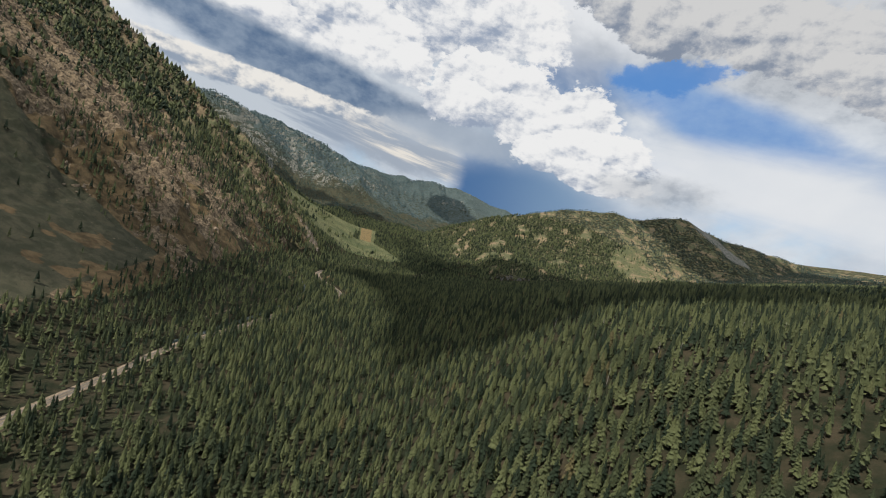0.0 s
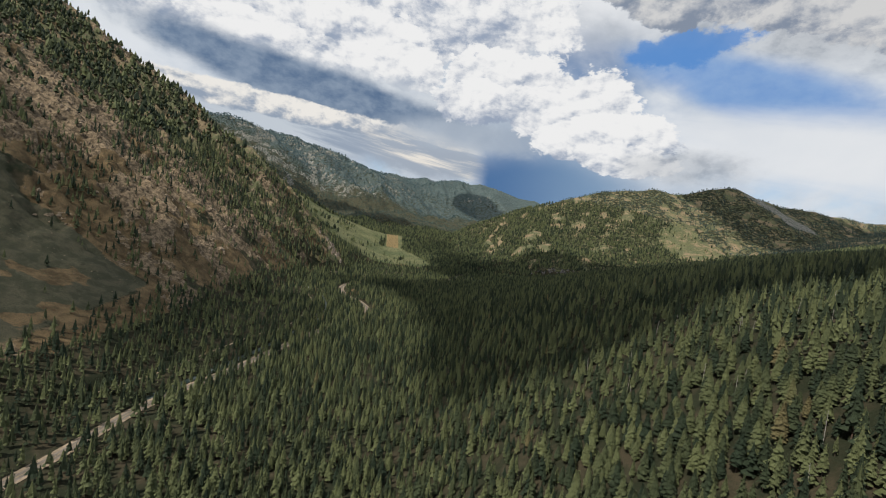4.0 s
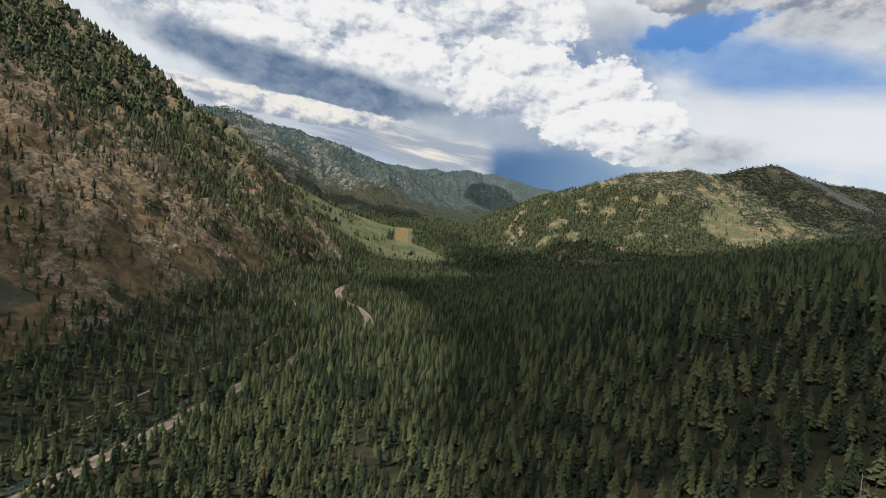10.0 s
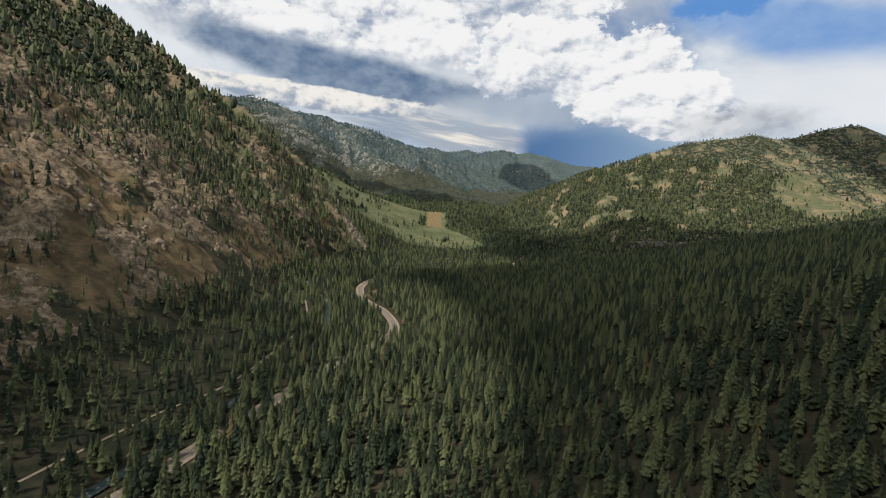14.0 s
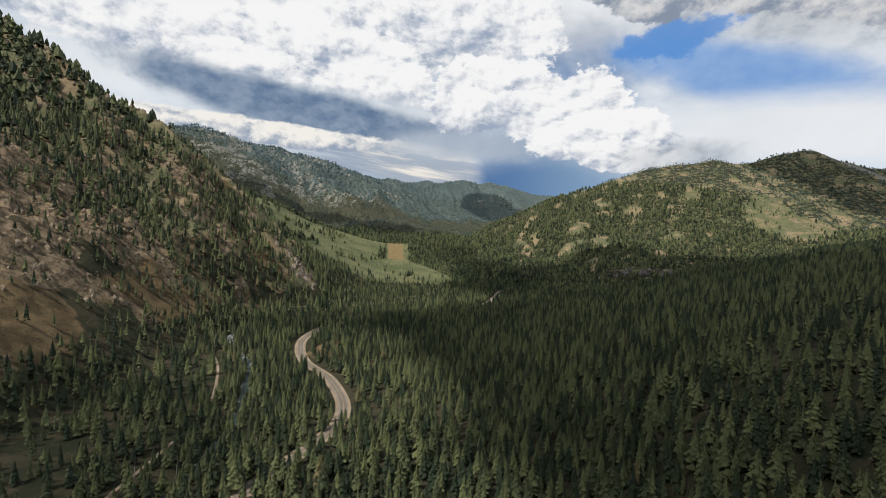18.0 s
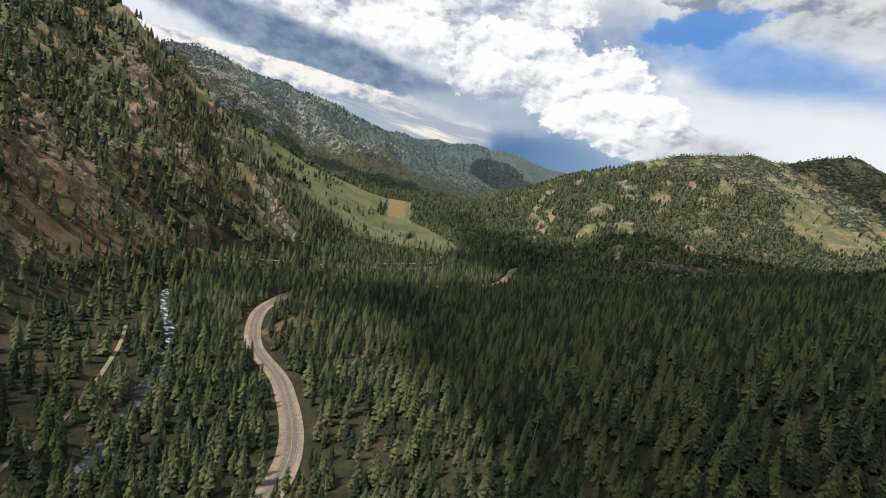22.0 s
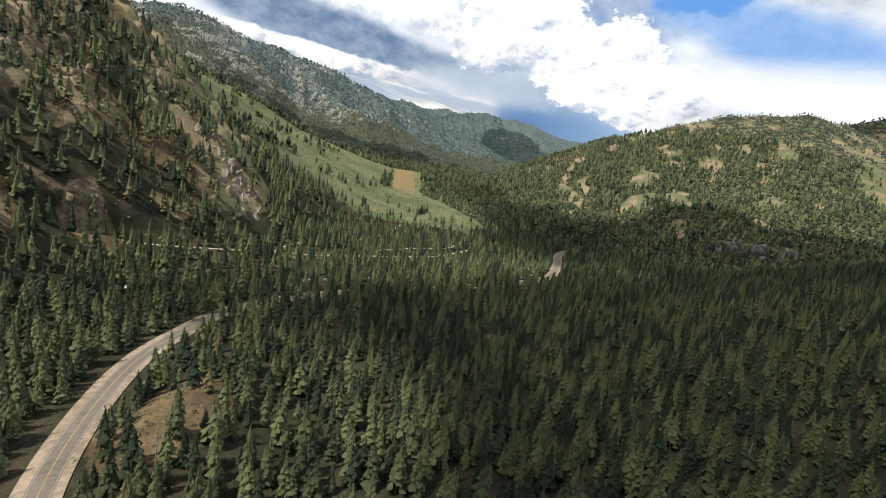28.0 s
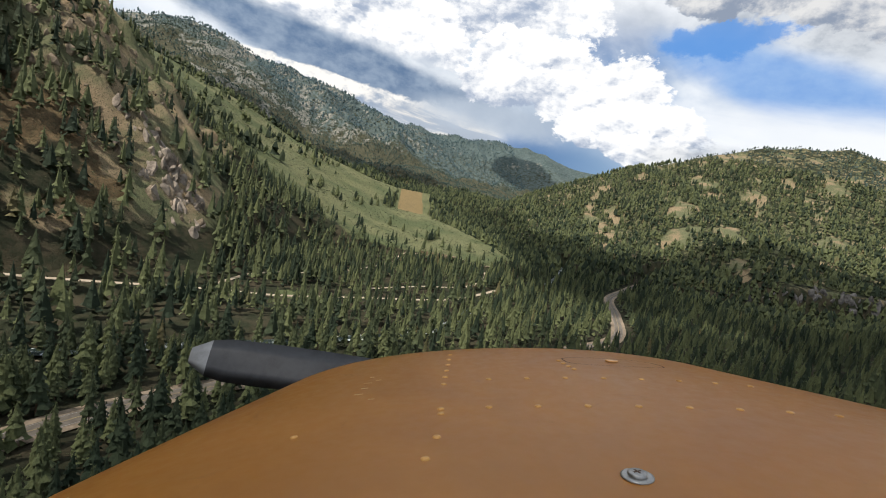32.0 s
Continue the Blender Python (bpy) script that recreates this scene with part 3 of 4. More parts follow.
def zones(x, y, z):
    f = valley(y)
    sp = spur(x, y)
    on_spur = ease(sp - f, 10, 40) * ease(sp - meadow(x, y), -5, 10) * (1 - ease(y, 1600, 1750)) * (x < -60)
    n1, n2 = fbm(x, y, 120, 4, 71), fbm(x, y, 45, 4, 81)
    rock = on_spur * ease(n2 + 0.06 + 0.55 * ease(sp - f, 40, 140) * ease(y, 850, 1000) - 0.22 * ease(y, 1250, 1420) * (x > -420), 0.10, 0.45)
    dry = on_spur * ease(n1 + 0.3, -0.1, 0.3)
    fan = ease(-x, 290, 325) * (1 - ease(-x, 640, 760)) * ease(y, 430, 520) * (1 - ease(y + 0.2 * (x + 339) + 14 * n2, 760, 790))
    on_meadow = ease(meadow(x, y) - f, 4, 12) * ease(y + 0.35 * x, 1560, 1660) * (1 - ease(y, 2215, 2245)) * ease(meadow(x, y) - sp, -8, 8) * (1 - ease(x - meadow_edge(y), -6, 8))
    upper = on_spur * np.maximum(ease(y, 1330, 1450) * ease(n1, -0.25, 0.15), ease(y, 1480, 1510))
    grass = np.maximum.reduce([on_meadow, 0.42 * ease(y, 2300, 2700), 0.8 * upper])
    hill = right_hill(x, y)
    on_hill = ease(hill - f, 15, 50) * (y > 1650) * (x > 250) * (y < 3300)
    patch = np.exp(-(((x - 1330 - 0.35 * (y - 2100)) / 150) ** 2 + ((y - 2090) / 170) ** 2)) + 0.35 * n1 + 0.25 * n2
    streaks = fbm(0.9 * x - 0.45 * y, 0.3 * (0.45 * x + 0.9 * y), 26, 4, 91)
    flecks = streaks + 0.45 * fbm(x, y, 20, 3, 95) + 0.3 * fbm(x, y, 260, 2, 96)
    bald = ease(flecks, 0.31, 0.46)
    for bx, by, rx, ry in BARE:
        u, v = (x - bx) - 0.5 * (y - by), y - by
        bald = np.maximum(bald, ease(np.exp(-((u / rx) ** 2 + (v / ry) ** 2)) + 0.45 * n2 + 0.5 * streaks, 0.46, 0.62))
    bald = bald * on_hill
    heath = np.maximum(fan, 0.62 * ease(y, 2700, 3000))
    dry = np.maximum(dry * (1 - fan), fan * ease(n1 + 0.3 * n2, 0.33, 0.5))
    dry = dry * (1 - 0.7 * upper)
    rock = rock * (1 - fan)
    grass = np.maximum(grass, np.maximum(ease(patch, 0.35, 0.6), 0.47) * on_hill)
    tan = np.maximum.reduce([bald, 0.5 * on_hill * ease(patch, 0.3, 0.6), 0.44 * on_hill, on_spur * ease(y, 1150, 1300) * ease(n1 + 0.5 * n2, -0.3, 0.1)])
    talus = 1.25 * ease(hill, 330, 380) * (1 - ease(np.abs(x - 1980 - 0.4 * (2686 - y) + 14 * n1), 62, 90)) * ease(y, 2250, 2330) * (y < 2690)
    cliff = on_hill * ease(x, 480, 540) * (1 - ease(x, 680, 760)) * ease(y, 1684, 1692) * (1 - ease(y, 1716, 1724)) * ease(fbm(x, 0.1 * y, 17, 3, 171), -0.1, 0.15)
    far = ease(y, 2900, 3200)
    stony = far * (0.30 + 0.6 * fbm(x, y, 34, 3, 97) + 0.35 * fbm(x + 0.35 * y, 0.5 * y, 170, 3, 53, True)) * ease(z, 180, 380) * (1 - 0.35 * ease(x, -500, 100))
    ledge = np.exp(-(((x + 168) / 30) ** 2 + ((y - 1444) / 22) ** 2))
    rock = np.maximum.reduce([rock, cliff * 0.5, ease(ledge, 0.3, 0.6)])
    pale = np.maximum(talus, stony)
    # painted haze on the ground, stronger the farther up the valley
    haze_blue = 0.55 * ease(y, 3300, 3700) + 0.3 * ease(y, 4150, 4400)
    knoll = np.exp(-(((x + 66) / 26) ** 2 + ((y - 1118) / 34) ** 2))
    soil = np.exp(-(((x - 64) / 11) ** 2 + ((y - 1540) / 9) ** 2)) + np.exp(-(((x - 35) / 26) ** 2 + ((y - 1634) / 5) ** 2)) + np.exp(-(((x + 205) / 16) ** 2 + ((y - 1300) / 22) ** 2))
    dry = np.maximum.reduce([dry, ease(knoll, 0.4, 0.7), ease(soil, 0.3, 0.6)])
    glade = np.exp(-(((x + 60) / 22) ** 2 + ((y - 1408) / 13) ** 2)) + np.exp(-(((x - 69) / 9) ** 2 + ((y - 1235) / 12) ** 2))
    grass = np.maximum(grass, ease(glade, 0.4, 0.7))
    hay = in_hay(x, y)
    return dict(grass=grass, dry=dry, rock=rock, hay=hay, heath=heath, tan=tan, pale=pale, haze_blue=haze_blue, fan=fan, meadow=on_meadow, spur=on_spur, hill=on_hill, patch=patch, bald=bald, talus=talus, cliff=cliff, streaks=streaks, far=far, knoll=knoll, glade=glade, soil=soil)


def tree_cover(x, y, z):
    """How much of the ground bears trees, 0 to 1."""
    q = zones(x, y, z)
    d = np.full(np.shape(x), 0.95)
    gaps = fbm(x, y, 60, 4, 101)
    d = d * (1 - 0.55 * ease(gaps, 0.15, 0.4) * (x < 40))
    n2 = fbm(x, y, 70, 4, 111)
    gullies = fbm(x * 0.55 + y * 0.83, (x * 0.83 - y * 0.55) * 0.4, 80, 3, 7, True)
    sparse = 0.09 + 0.30 * ease(n2, 0.0, 0.4) + 0.27 * ease(-gullies, -0.1, 0.35) + 0.42 * ease(y, 1080, 1300) * (1 - 0.9 * ease(y, 1440, 1500)) + 0.4 * (1 - ease(z - valley(y), 14, 50))
    on_spur = np.maximum(q["spur"], ease(z - valley(y), 60, 100) * (x < -200) * (y < 1480))
    d = d * (1 - on_spur) + on_spur * sparse
    d = d * (1 - q["fan"]) + q["fan"] * 0.012
    d = d * (1 - q["meadow"]) + q["meadow"] * (0.006 + 0.10 * ease(n2, 0.25, 0.5) * ease(-x, 40, 120) + 0.16 * ease(-x, 150, 260) * ease(n2, -0.1, 0.3))
    d = d * (1 - 0.85 * q["bald"]) * (1 - q["hill"] * (0.12 + 0.38 * ease(q["streaks"], -0.1, 0.25))) * (1 - 0.85 * np.clip(q["glade"] + q["soil"], 0, 1))
    d = d * (1 - 0.94 * ease(q["patch"], 0.35, 0.6) * q["hill"])
    d = d * (1 - 0.97 * np.maximum.reduce([np.minimum(q["talus"], 1), q["cliff"], q["hay"], ease(q["knoll"], 0.6, 0.85)]))
    d = d * (1 - q["far"] * (0.04 + 0.5 * ease(fbm(x, y, 150, 4, 121), -0.1, 0.3) * ease(z, 200, 420)))
    d = d * (1 - 0.42 * ease(-x, 90, 150) * (1 - ease(y, 1050, 1150)) * (1 - q["spur"]) * ease(fbm(x, y, 50, 3, 161), -0.35, 0.15))
    d = np.maximum(d, 0.8 * ease(np.exp(-(((x + 50) / 14) ** 2 + ((y - 2040) / 70) ** 2)), 0.3, 0.6))
    along = np.clip((1462 - y) / 70, 0, 1)
    d = np.where((np.abs(x + 170 - 30 * along) < 30 - 8 * along) & (y > 1385) & (y < 1478), d * 0.12, d)
    d = np.where(away(x, y, "road") < np.interp(y, [300, 600, 660, 940, 970, 1185, 1215, 1390, 1430], [6.5, 5.0, 3.6, 3.6, 10.5, 10.5, 4.4, 4.2, 9]), 0, d)
    d = np.where(away(x, y, "track") < 2.6, 0, d)
    d = np.where(away(x, y, "camp") < 6.0, 0, d * (1 - 0.65 * (away(x, y, "camp") < 19) * (y < 1440)))
    d = np.where(away(x, y, "lane") < 3.2, 0, d)
    d = np.where(away(x, y, "loop") < 3.2, 0, d)
    d = np.where(away(x, y, "river") < 2.8, 0, d)
    return d


def ground_height(x, y):
    """The land with the roads cut into it and the river's bed."""
    x, y = np.asarray(x, float), np.asarray(y, float)
    z = height(x, y)
    z = z + (8 + 3 * fbm(x, y, 16, 3, 151)) * np.exp(-(((x + 58) / 20) ** 2 + ((y - 1120) / 40) ** 2))
    for name, flat_w, soft_w, lift in (("road", 11.5, 19, 0.3), ("track", 6.0, 10, 0.0), ("camp", 6.0, 12, 0.0), ("lane", 5, 8, 0.3), ("loop", 4, 7, 0.3), ("river", 6, 13, -2.6)):
        d = away(x, y, name)
        w = 1 - ease(d, flat_w, soft_w)
        if name in ("lane", "loop"):
            z = z - 0.3 * w
        else:
            z = z * (1 - w) + (level(y, name) + lift) * w
    return z


def spaced(lo, mid_lo, mid_hi, hi, fine, coarse):
    a = [mid_lo]
    s = fine
    while a[-1] > lo:
        s = min(coarse, s * 1.05)
        a.append(a[-1] - s)
    b = list(np.arange(mid_lo + fine, mid_hi, fine))
    s, c = fine, [mid_hi]
    while c[-1] < hi:
        s = min(coarse, s * 1.03)
        c.append(c[-1] + s)
    return np.array(a[::-1] + b + c)


def mesh_from(name, verts, faces, mat, smooth=False, tone=None):
    """A mesh from arrays of places and of triangles or quads."""
    me = bpy.data.meshes.new(name)
    verts, faces = np.ascontiguousarray(verts, np.float32), np.ascontiguousarray(faces, np.int32)
    n, k = faces.shape
    me.vertices.add(len(verts))
    me.vertices.foreach_set("co", verts.ravel())
    me.loops.add(n * k)
    me.loops.foreach_set("vertex_index", faces.ravel())
    me.polygons.add(n)
    me.polygons.foreach_set("loop_start", np.arange(0, n * k, k, dtype=np.int32))
    me.polygons.foreach_set("use_smooth", np.full(n, smooth))
    me.materials.append(mat)
    if tone is not None:
        at = me.attributes.new("tone", "FLOAT", "POINT")
        at.data.foreach_set("value", np.ascontiguousarray(tone, np.float32))
    me.update(calc_edges=True)
    return me


def build_ground():
    xs = spaced(-2700, -640, 260, 3300, 4.2, 34)
    ys = spaced(-800, 250, 1700, 4800, 4.5, 26)
    X, Y = np.meshgrid(xs, ys)
    Z = ground_height(X, Y)
    nx = len(xs)
    i, j = np.meshgrid(np.arange(nx - 1), np.arange(len(ys) - 1))
    a = (j * nx + i).ravel()
    faces = np.stack([a, a + 1, a + nx + 1, a + nx], 1)
    me = mesh_from("ground", np.stack([X.ravel(), Y.ravel(), Z.ravel()], 1), faces, M_GROUND, True)
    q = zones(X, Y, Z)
    for name in ("grass", "heath", "dry", "rock", "tan", "haze_blue", "pale", "hay"):
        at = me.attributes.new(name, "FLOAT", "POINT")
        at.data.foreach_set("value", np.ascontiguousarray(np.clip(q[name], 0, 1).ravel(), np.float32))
    return tagged(new("ground", me), "forest floor, grass, dry slopes and bare rock", "ground", kind="structure")


build_ground()

# ---- trees ----


def conifer(boughs, seg, seed):
    """Places and triangles of a crown one metre high, a core hung with drooping boughs, and of its trunk."""
    r = random.Random(seed)
    low, wide, full = r.uniform(0.05, 0.17), r.uniform(0.165, 0.23), r.uniform(0.6, 0.88)
    core = 0.62 if boughs else 1.0
    v, f = [(0, 0, r.uniform(0.95, 1.0)), (0, 0, 0)], []
    rings = ((0.22, 1.0),) if boughs else ((0.10, 1.0), (0.55, 0.72))
    for h, q in rings:
        a0 = r.uniform(0, 6.28)
        for k in range(seg):
            a, w = a0 + 6.2832 * (k + r.uniform(-0.2, 0.2)) / seg, wide * core * q * r.uniform(0.75, 1.2)
            v.append((w * math.cos(a), w * math.sin(a), low + (1 - low) * (h + r.uniform(-0.06, 0.06))))
    last = 2 + seg * (len(rings) - 1)
    for k in range(seg):
        m = (k + 1) % seg
        f.append((0, last + k, last + m))
        if last > 2:
            f += [(2 + k, 2 + m, last + m), (2 + k, last + m, last + k)]
    for n in range(boughs):
        s = (n + r.uniform(0, 1)) / boughs
        z = low + (0.96 - low) * s
        reach = wide * ((1 - s) ** full * (0.7 + 0.3 * min(1, s / 0.15)) + 0.06) * r.uniform(0.78, 1.22)
        half = reach * r.uniform(0.32, 0.55) + 0.008
        a = 2.39996 * n + r.uniform(-0.5, 0.5)
        c, d = math.cos(a), math.sin(a)
        tip = z - reach * r.uniform(-0.05, 0.55)
        b = len(v)
        for along, side, up in ((0.05, 0, z + 0.55 * reach), (0.62 * reach, half, z - 0.12 * reach), (reach, 0, tip), (0.62 * reach, -half, z - 0.12 * reach)):
            v.append((along * c - side * d, along * d + side * c, min(up, 0.995)))
        f += [(b, b + 1, b + 2), (b, b + 2, b + 3)]
    tv, tf = [], []
    for k in range(5):
        a = 6.2832 * k / 5
        tv += [(0.014 * math.cos(a), 0.014 * math.sin(a), -0.06), (0.007 * math.cos(a), 0.007 * math.sin(a), 0.7)]
    for k in range(5):
        m = (k + 1) % 5
        tf += [(2 * k, 2 * m, 2 * m + 1), (2 * k, 2 * m + 1, 2 * k + 1)]
    return np.array(v), np.array(f), np.array(tv), np.array(tf)


def scatter(spacing, x0, x1, y0, y1, seed):
    g = np.random.default_rng(seed)
    gx, gy = np.meshgrid(np.arange(x0, x1, spacing), np.arange(y0, y1, spacing))
    x = gx.ravel() + g.uniform(-0.48, 0.48, gx.size) * spacing
    y = gy.ravel() + g.uniform(-0.48, 0.48, gx.size) * spacing
    return x, y, g


def flight_distance(x, y, z):
    yy = np.clip(y, 0, 1120)
    alt = 193 - 102 * yy / 1120
    return np.sqrt(x ** 2 + (y - yy) ** 2 + (z - alt) ** 2)


def plant(spacing, box, seed, near, far, tall=(8, 17)):
    """Places and heights of the trees between two distances from the flight."""
    x, y, g = scatter(spacing, *box, seed)
    ok = (y > 0.6 * np.abs(x) - 60) & ~((x > 650) & (y > 2700)) & ~((x > 1150) & (y > 2680))
    x, y = x[ok], y[ok]
    z = ground_height(x, y)
    d = flight_distance(x, y, z)
    ok = (d >= near) & (d < far)
    x, y, z = x[ok], y[ok], z[ok]
    keep = g.uniform(0, 1, len(x)) < tree_cover(x, y, z)
    x, y, z = x[keep], y[keep], z[keep]
    h = tall[0] + (tall[1] - tall[0]) * g.beta(1.7, 1.7, len(x))
    h = h * (1 + 0.22 * fbm(x, y, 80, 3, 141)) * (1 + 0.25 * ease(y, 1150, 1300) * ease(-x, 60, 160)) * (1 + 0.12 * ease(-x, 250, 330) * (y < 1500))
    return np.stack([x, y, z, h], 1), g


def grow(templates, trees, g, thick=1.0, bed=0.3):
    """One array of places, one of triangles and one of tones for all the trees."""
    vs, fs, ts, n = [], [], [], 0
    x, y, z, h = trees.T
    kind = g.integers(0, len(templates), len(x))
    tones = g.uniform(0, 1, len(x))
    for k, (tv, tf) in enumerate(templates):
        m = kind == k
        c = m.sum()
        if not c:
            continue
        a = g.uniform(0, 6.28, c)
        w = h[m] * g.uniform(0.8, 1.3, c) * thick
        co, si = np.cos(a)[:, None], np.sin(a)[:, None]
        px = (tv[:, 0] * co - tv[:, 1] * si) * w[:, None] + x[m][:, None]
        py = (tv[:, 0] * si + tv[:, 1] * co) * w[:, None] + y[m][:, None]
        pz = tv[:, 2] * h[m][:, None] + z[m][:, None] - bed
        vs.append(np.stack([px, py, pz], 2).reshape(-1, 3))
        fs.append((tf[None] + (np.arange(c) * len(tv))[:, None, None] + n).reshape(-1, 3))
        ts.append(np.repeat(tones[m], len(tv)))
        n += c * len(tv)
    return np.vstack(vs), np.vstack(fs), np.concatenate(ts)


NEAR = [conifer(32, 5, 10 + k) for k in range(8)]
MID = [conifer(13, 4, 30 + k) for k in range(8)]
FAR = [conifer(0, 4, 50 + k) for k in range(6)]
LONE = []


def forest(name, label, spacing, box, seed, near, far, templates, tall, thick=1.0, trunks=False, pick=None, mat=None):
    trees, g = plant(spacing, box, seed, near, far, tall)
    if pick is not None:
        chosen = pick(trees)
        LONE.extend(trees[chosen].tolist())
        trees = trees[~chosen]
    g2 = np.random.default_rng(seed + 50)
    v, f, tone = grow([(t[0], t[1]) for t in templates], trees, g2, thick)
    tagged(new(name, mesh_from(name, v, f, mat or M_FOREST, False, tone)), label, "forest", kind="stuff")
    print(name, len(trees), "trees", len(f), "triangles")
    if trunks:
        g2 = np.random.default_rng(seed + 50)
        v, f, tone = grow([(t[2], t[3]) for t in templates], trees, g2)
        tagged(new(name + "_trunks", mesh_from(name + "_trunks", v, f, M_BARK)), "brown conifer trunks standing in the forest", "tree trunks", kind="stuff")


def beside_flight(t):
    """The trees that become things of their own: on the shoulder, along the highway's bend."""
    on_shoulder = (t[:, 0] > 110) & (t[:, 0] < 260) & (t[:, 1] > 300) & (t[:, 1] < 420)
    at_bend = (away(t[:, 0], t[:, 1], "road") < 20) & (t[:, 1] > 960) & (t[:, 1] < 1290)
    m = on_shoulder | at_bend
    return m & (np.cumsum(m) <= 235)


def on_grass(t):
    q = zones(t[:, 0], t[:, 1], t[:, 2])
    m = (q["meadow"] > 0.6) & (t[:, 0] > -150) & (t[:, 1] < 2200)
    return m & (np.cumsum(m) <= 60)


forest("near_forest", "dense green conifers on the valley floor and shoulder", 6.1, (-420, 520, 60, 1500), 201, 0, 225, NEAR, (7, 20), 1.0, True, beside_flight)
forest("valley_forest", "dark green conifer forest filling the valley", 6.4, (-900, 1200, 150, 2000), 202, 225, 640, MID, (7, 20), 1.05)
forest("slope_forest", "conifers scattered over the mountain sides", 7.6, (-1500, 2300, 300, 2900), 203, 640, 1750, FAR, (7, 20), 1.2, False, on_grass)
forest("far_forest", "distant conifer woods on the far ridges, tinted for haze", 12.5, (-2600, 2900, 1500, 3720), 204, 1750, 5200, FAR, (5.5, 11), 1.6, mat=M_FARWOOD_HAZE)
forest("range_forest", "distant conifer woods on the highest range, tinted blue for haze", 18.0, (-2600, 1900, 3720, 4780), 205, 1750, 5200, FAR, (8, 16), 1.8, mat=M_RANGEWOOD_HAZE)


for tx, ty, th in MEADOW_TREES:
    LONE.append((tx, ty, float(ground_height(np.array([tx]), np.array([ty]))[0]), th))


def part(name, me, parent, label=""):
    """Links a mesh as one part under a thing or a part."""
    ob = new(name, me)
    ob.parent = parent
    if label:
        tagged(ob, label)
    return ob


def single_tree(kind):
    """A conifer as a thing: a tapered trunk with stubs of limbs, and a ragged crown."""
    v, f, tv, tf = conifer(110, 8, 70 + kind)
    r = random.Random(700 + kind)
    root = new("conifer")
    tv, tf = list(map(tuple, tv)), list(map(tuple, tf))
    for n in range(9):
        z, a, l = r.uniform(0.12, 0.6), r.uniform(0, 6.28), r.uniform(0.05, 0.11)
        b = len(tv)
        tv += [(0, 0, z + 0.006), (0, 0, z - 0.006), (l * math.cos(a), l * math.sin(a), z + 0.02)]
        tf.append((b, b + 1, b + 2))
    part("trunk", mesh_from("trunk", np.array(tv), np.array(tf), M_BARK), root)
    part("crown", mesh_from("crown", v, f, M_NEEDLE), root)
    return root


def set_single_trees():
    kinds = [single_tree(k) for k in range(6)]
    r = random.Random(5)
    places = {}
    for n, (x, y, z, h) in enumerate(LONE):
        k = r.randrange(6)
        m = pose(x, y, z - 0.25, r.uniform(-2, 2), r.uniform(-2, 2), r.uniform(0, 360)) @ Matrix.Diagonal((h * r.uniform(0.85, 1.2) * (1.35 if y > 1500 else 1), h * r.uniform(0.85, 1.2) * (1.35 if y > 1500 else 1), h, 1))
        label, group = ("lone green conifer standing on the open meadow", "trees on the meadow") if y > 1500 else (("tall conifer with ragged crown beside the highway", "trees along the highway") if x < 60 else ("tall conifer with ragged crown on the wooded shoulder", "trees on the shoulder"))
        if k in places:
            ob = copy_thing(kinds[k], m)
        else:
            ob, places[k] = kinds[k], m
        tagged(ob, label, "tree", group)
    for k, m in places.items():
        kinds[k].matrix_basis = m


# ---- roads and river ----


def ribbon(line, half_l, half_r, lift, seg=1):
    """A strip along a line of places, from half_l left of it to half_r right."""
    d = np.gradient(line[:, :2], axis=0)
    d /= np.linalg.norm(d, axis=1)[:, None]
    nrm = np.stack([d[:, 1], -d[:, 0]], 1)
    s = np.linspace(-half_l, half_r, seg + 1)
    p = line[:, None, :2] + nrm[:, None] * s[None, :, None]
    z = np.repeat(line[:, 2:3], seg + 1, 1) + lift
    v = np.concatenate([p, z[..., None]], 2).reshape(-1, 3)
    i, j = np.meshgrid(np.arange(seg), np.arange(len(line) - 1))
    a = (j * (seg + 1) + i).ravel()
    return v, np.stack([a, a + 1, a + seg + 2, a + seg + 1], 1)


def lay(name, line, half_l, half_r, lift, mat, label, category, seg=1):
    v, f = ribbon(line, half_l, half_r, lift, seg)
    return tagged(new(name, mesh_from(name, v, f, mat)), label, category, kind="structure")


road_line = line_level("road", 0.6)
lay("road_shoulder", road_line, 6.0, 5.5, 0.10, M_GRAVEL, "pale gravel shoulder beside the highway", "road shoulder", 4)
road_ob = lay("road", road_line, 3.1, 3.1, 0.16, M_ASPHALT, "two-lane grey asphalt highway bending through forest", "road", 4)
for name, off, mat in (("edge_line", -2.75, M_PAINT), ("edge_line", 2.65, M_PAINT), ("centre_line", -0.16, M_YELLOW), ("centre_line", 0.06, M_YELLOW)):
    v, f = ribbon(road_line, -off, off + 0.13, 0.168)
    part(name, mesh_from(name, v, f, mat), road_ob)
track_line = line_level("track", 0.3)
lay("track", track_line, 1.1, 1.1, 0.08, M_GRAVEL, "pale dirt track along the foot of the slope", "track", 2)
lay("camp_road", line_level("camp", 0.3), 2.1, 2.1, 0.08, M_DIRT, "pale dirt road crossing the foot of the slope", "track", 2)
lane_line = np.column_stack([LINES["lane"], ground_height(LINES["lane"][:, 0], LINES["lane"][:, 1])])
lay("lane", lane_line, 1.7, 1.7, 0.45, M_DIRT, "pale dirt lane through the campsite", "track", 2)
loop_line = np.column_stack([LINES["loop"], ground_height(LINES["loop"][:, 0], LINES["loop"][:, 1])])
lay("lane_loop", loop_line, 1.7, 1.7, 0.45, M_DIRT, "pale dirt loop between the campsite's trees", "track", 2)


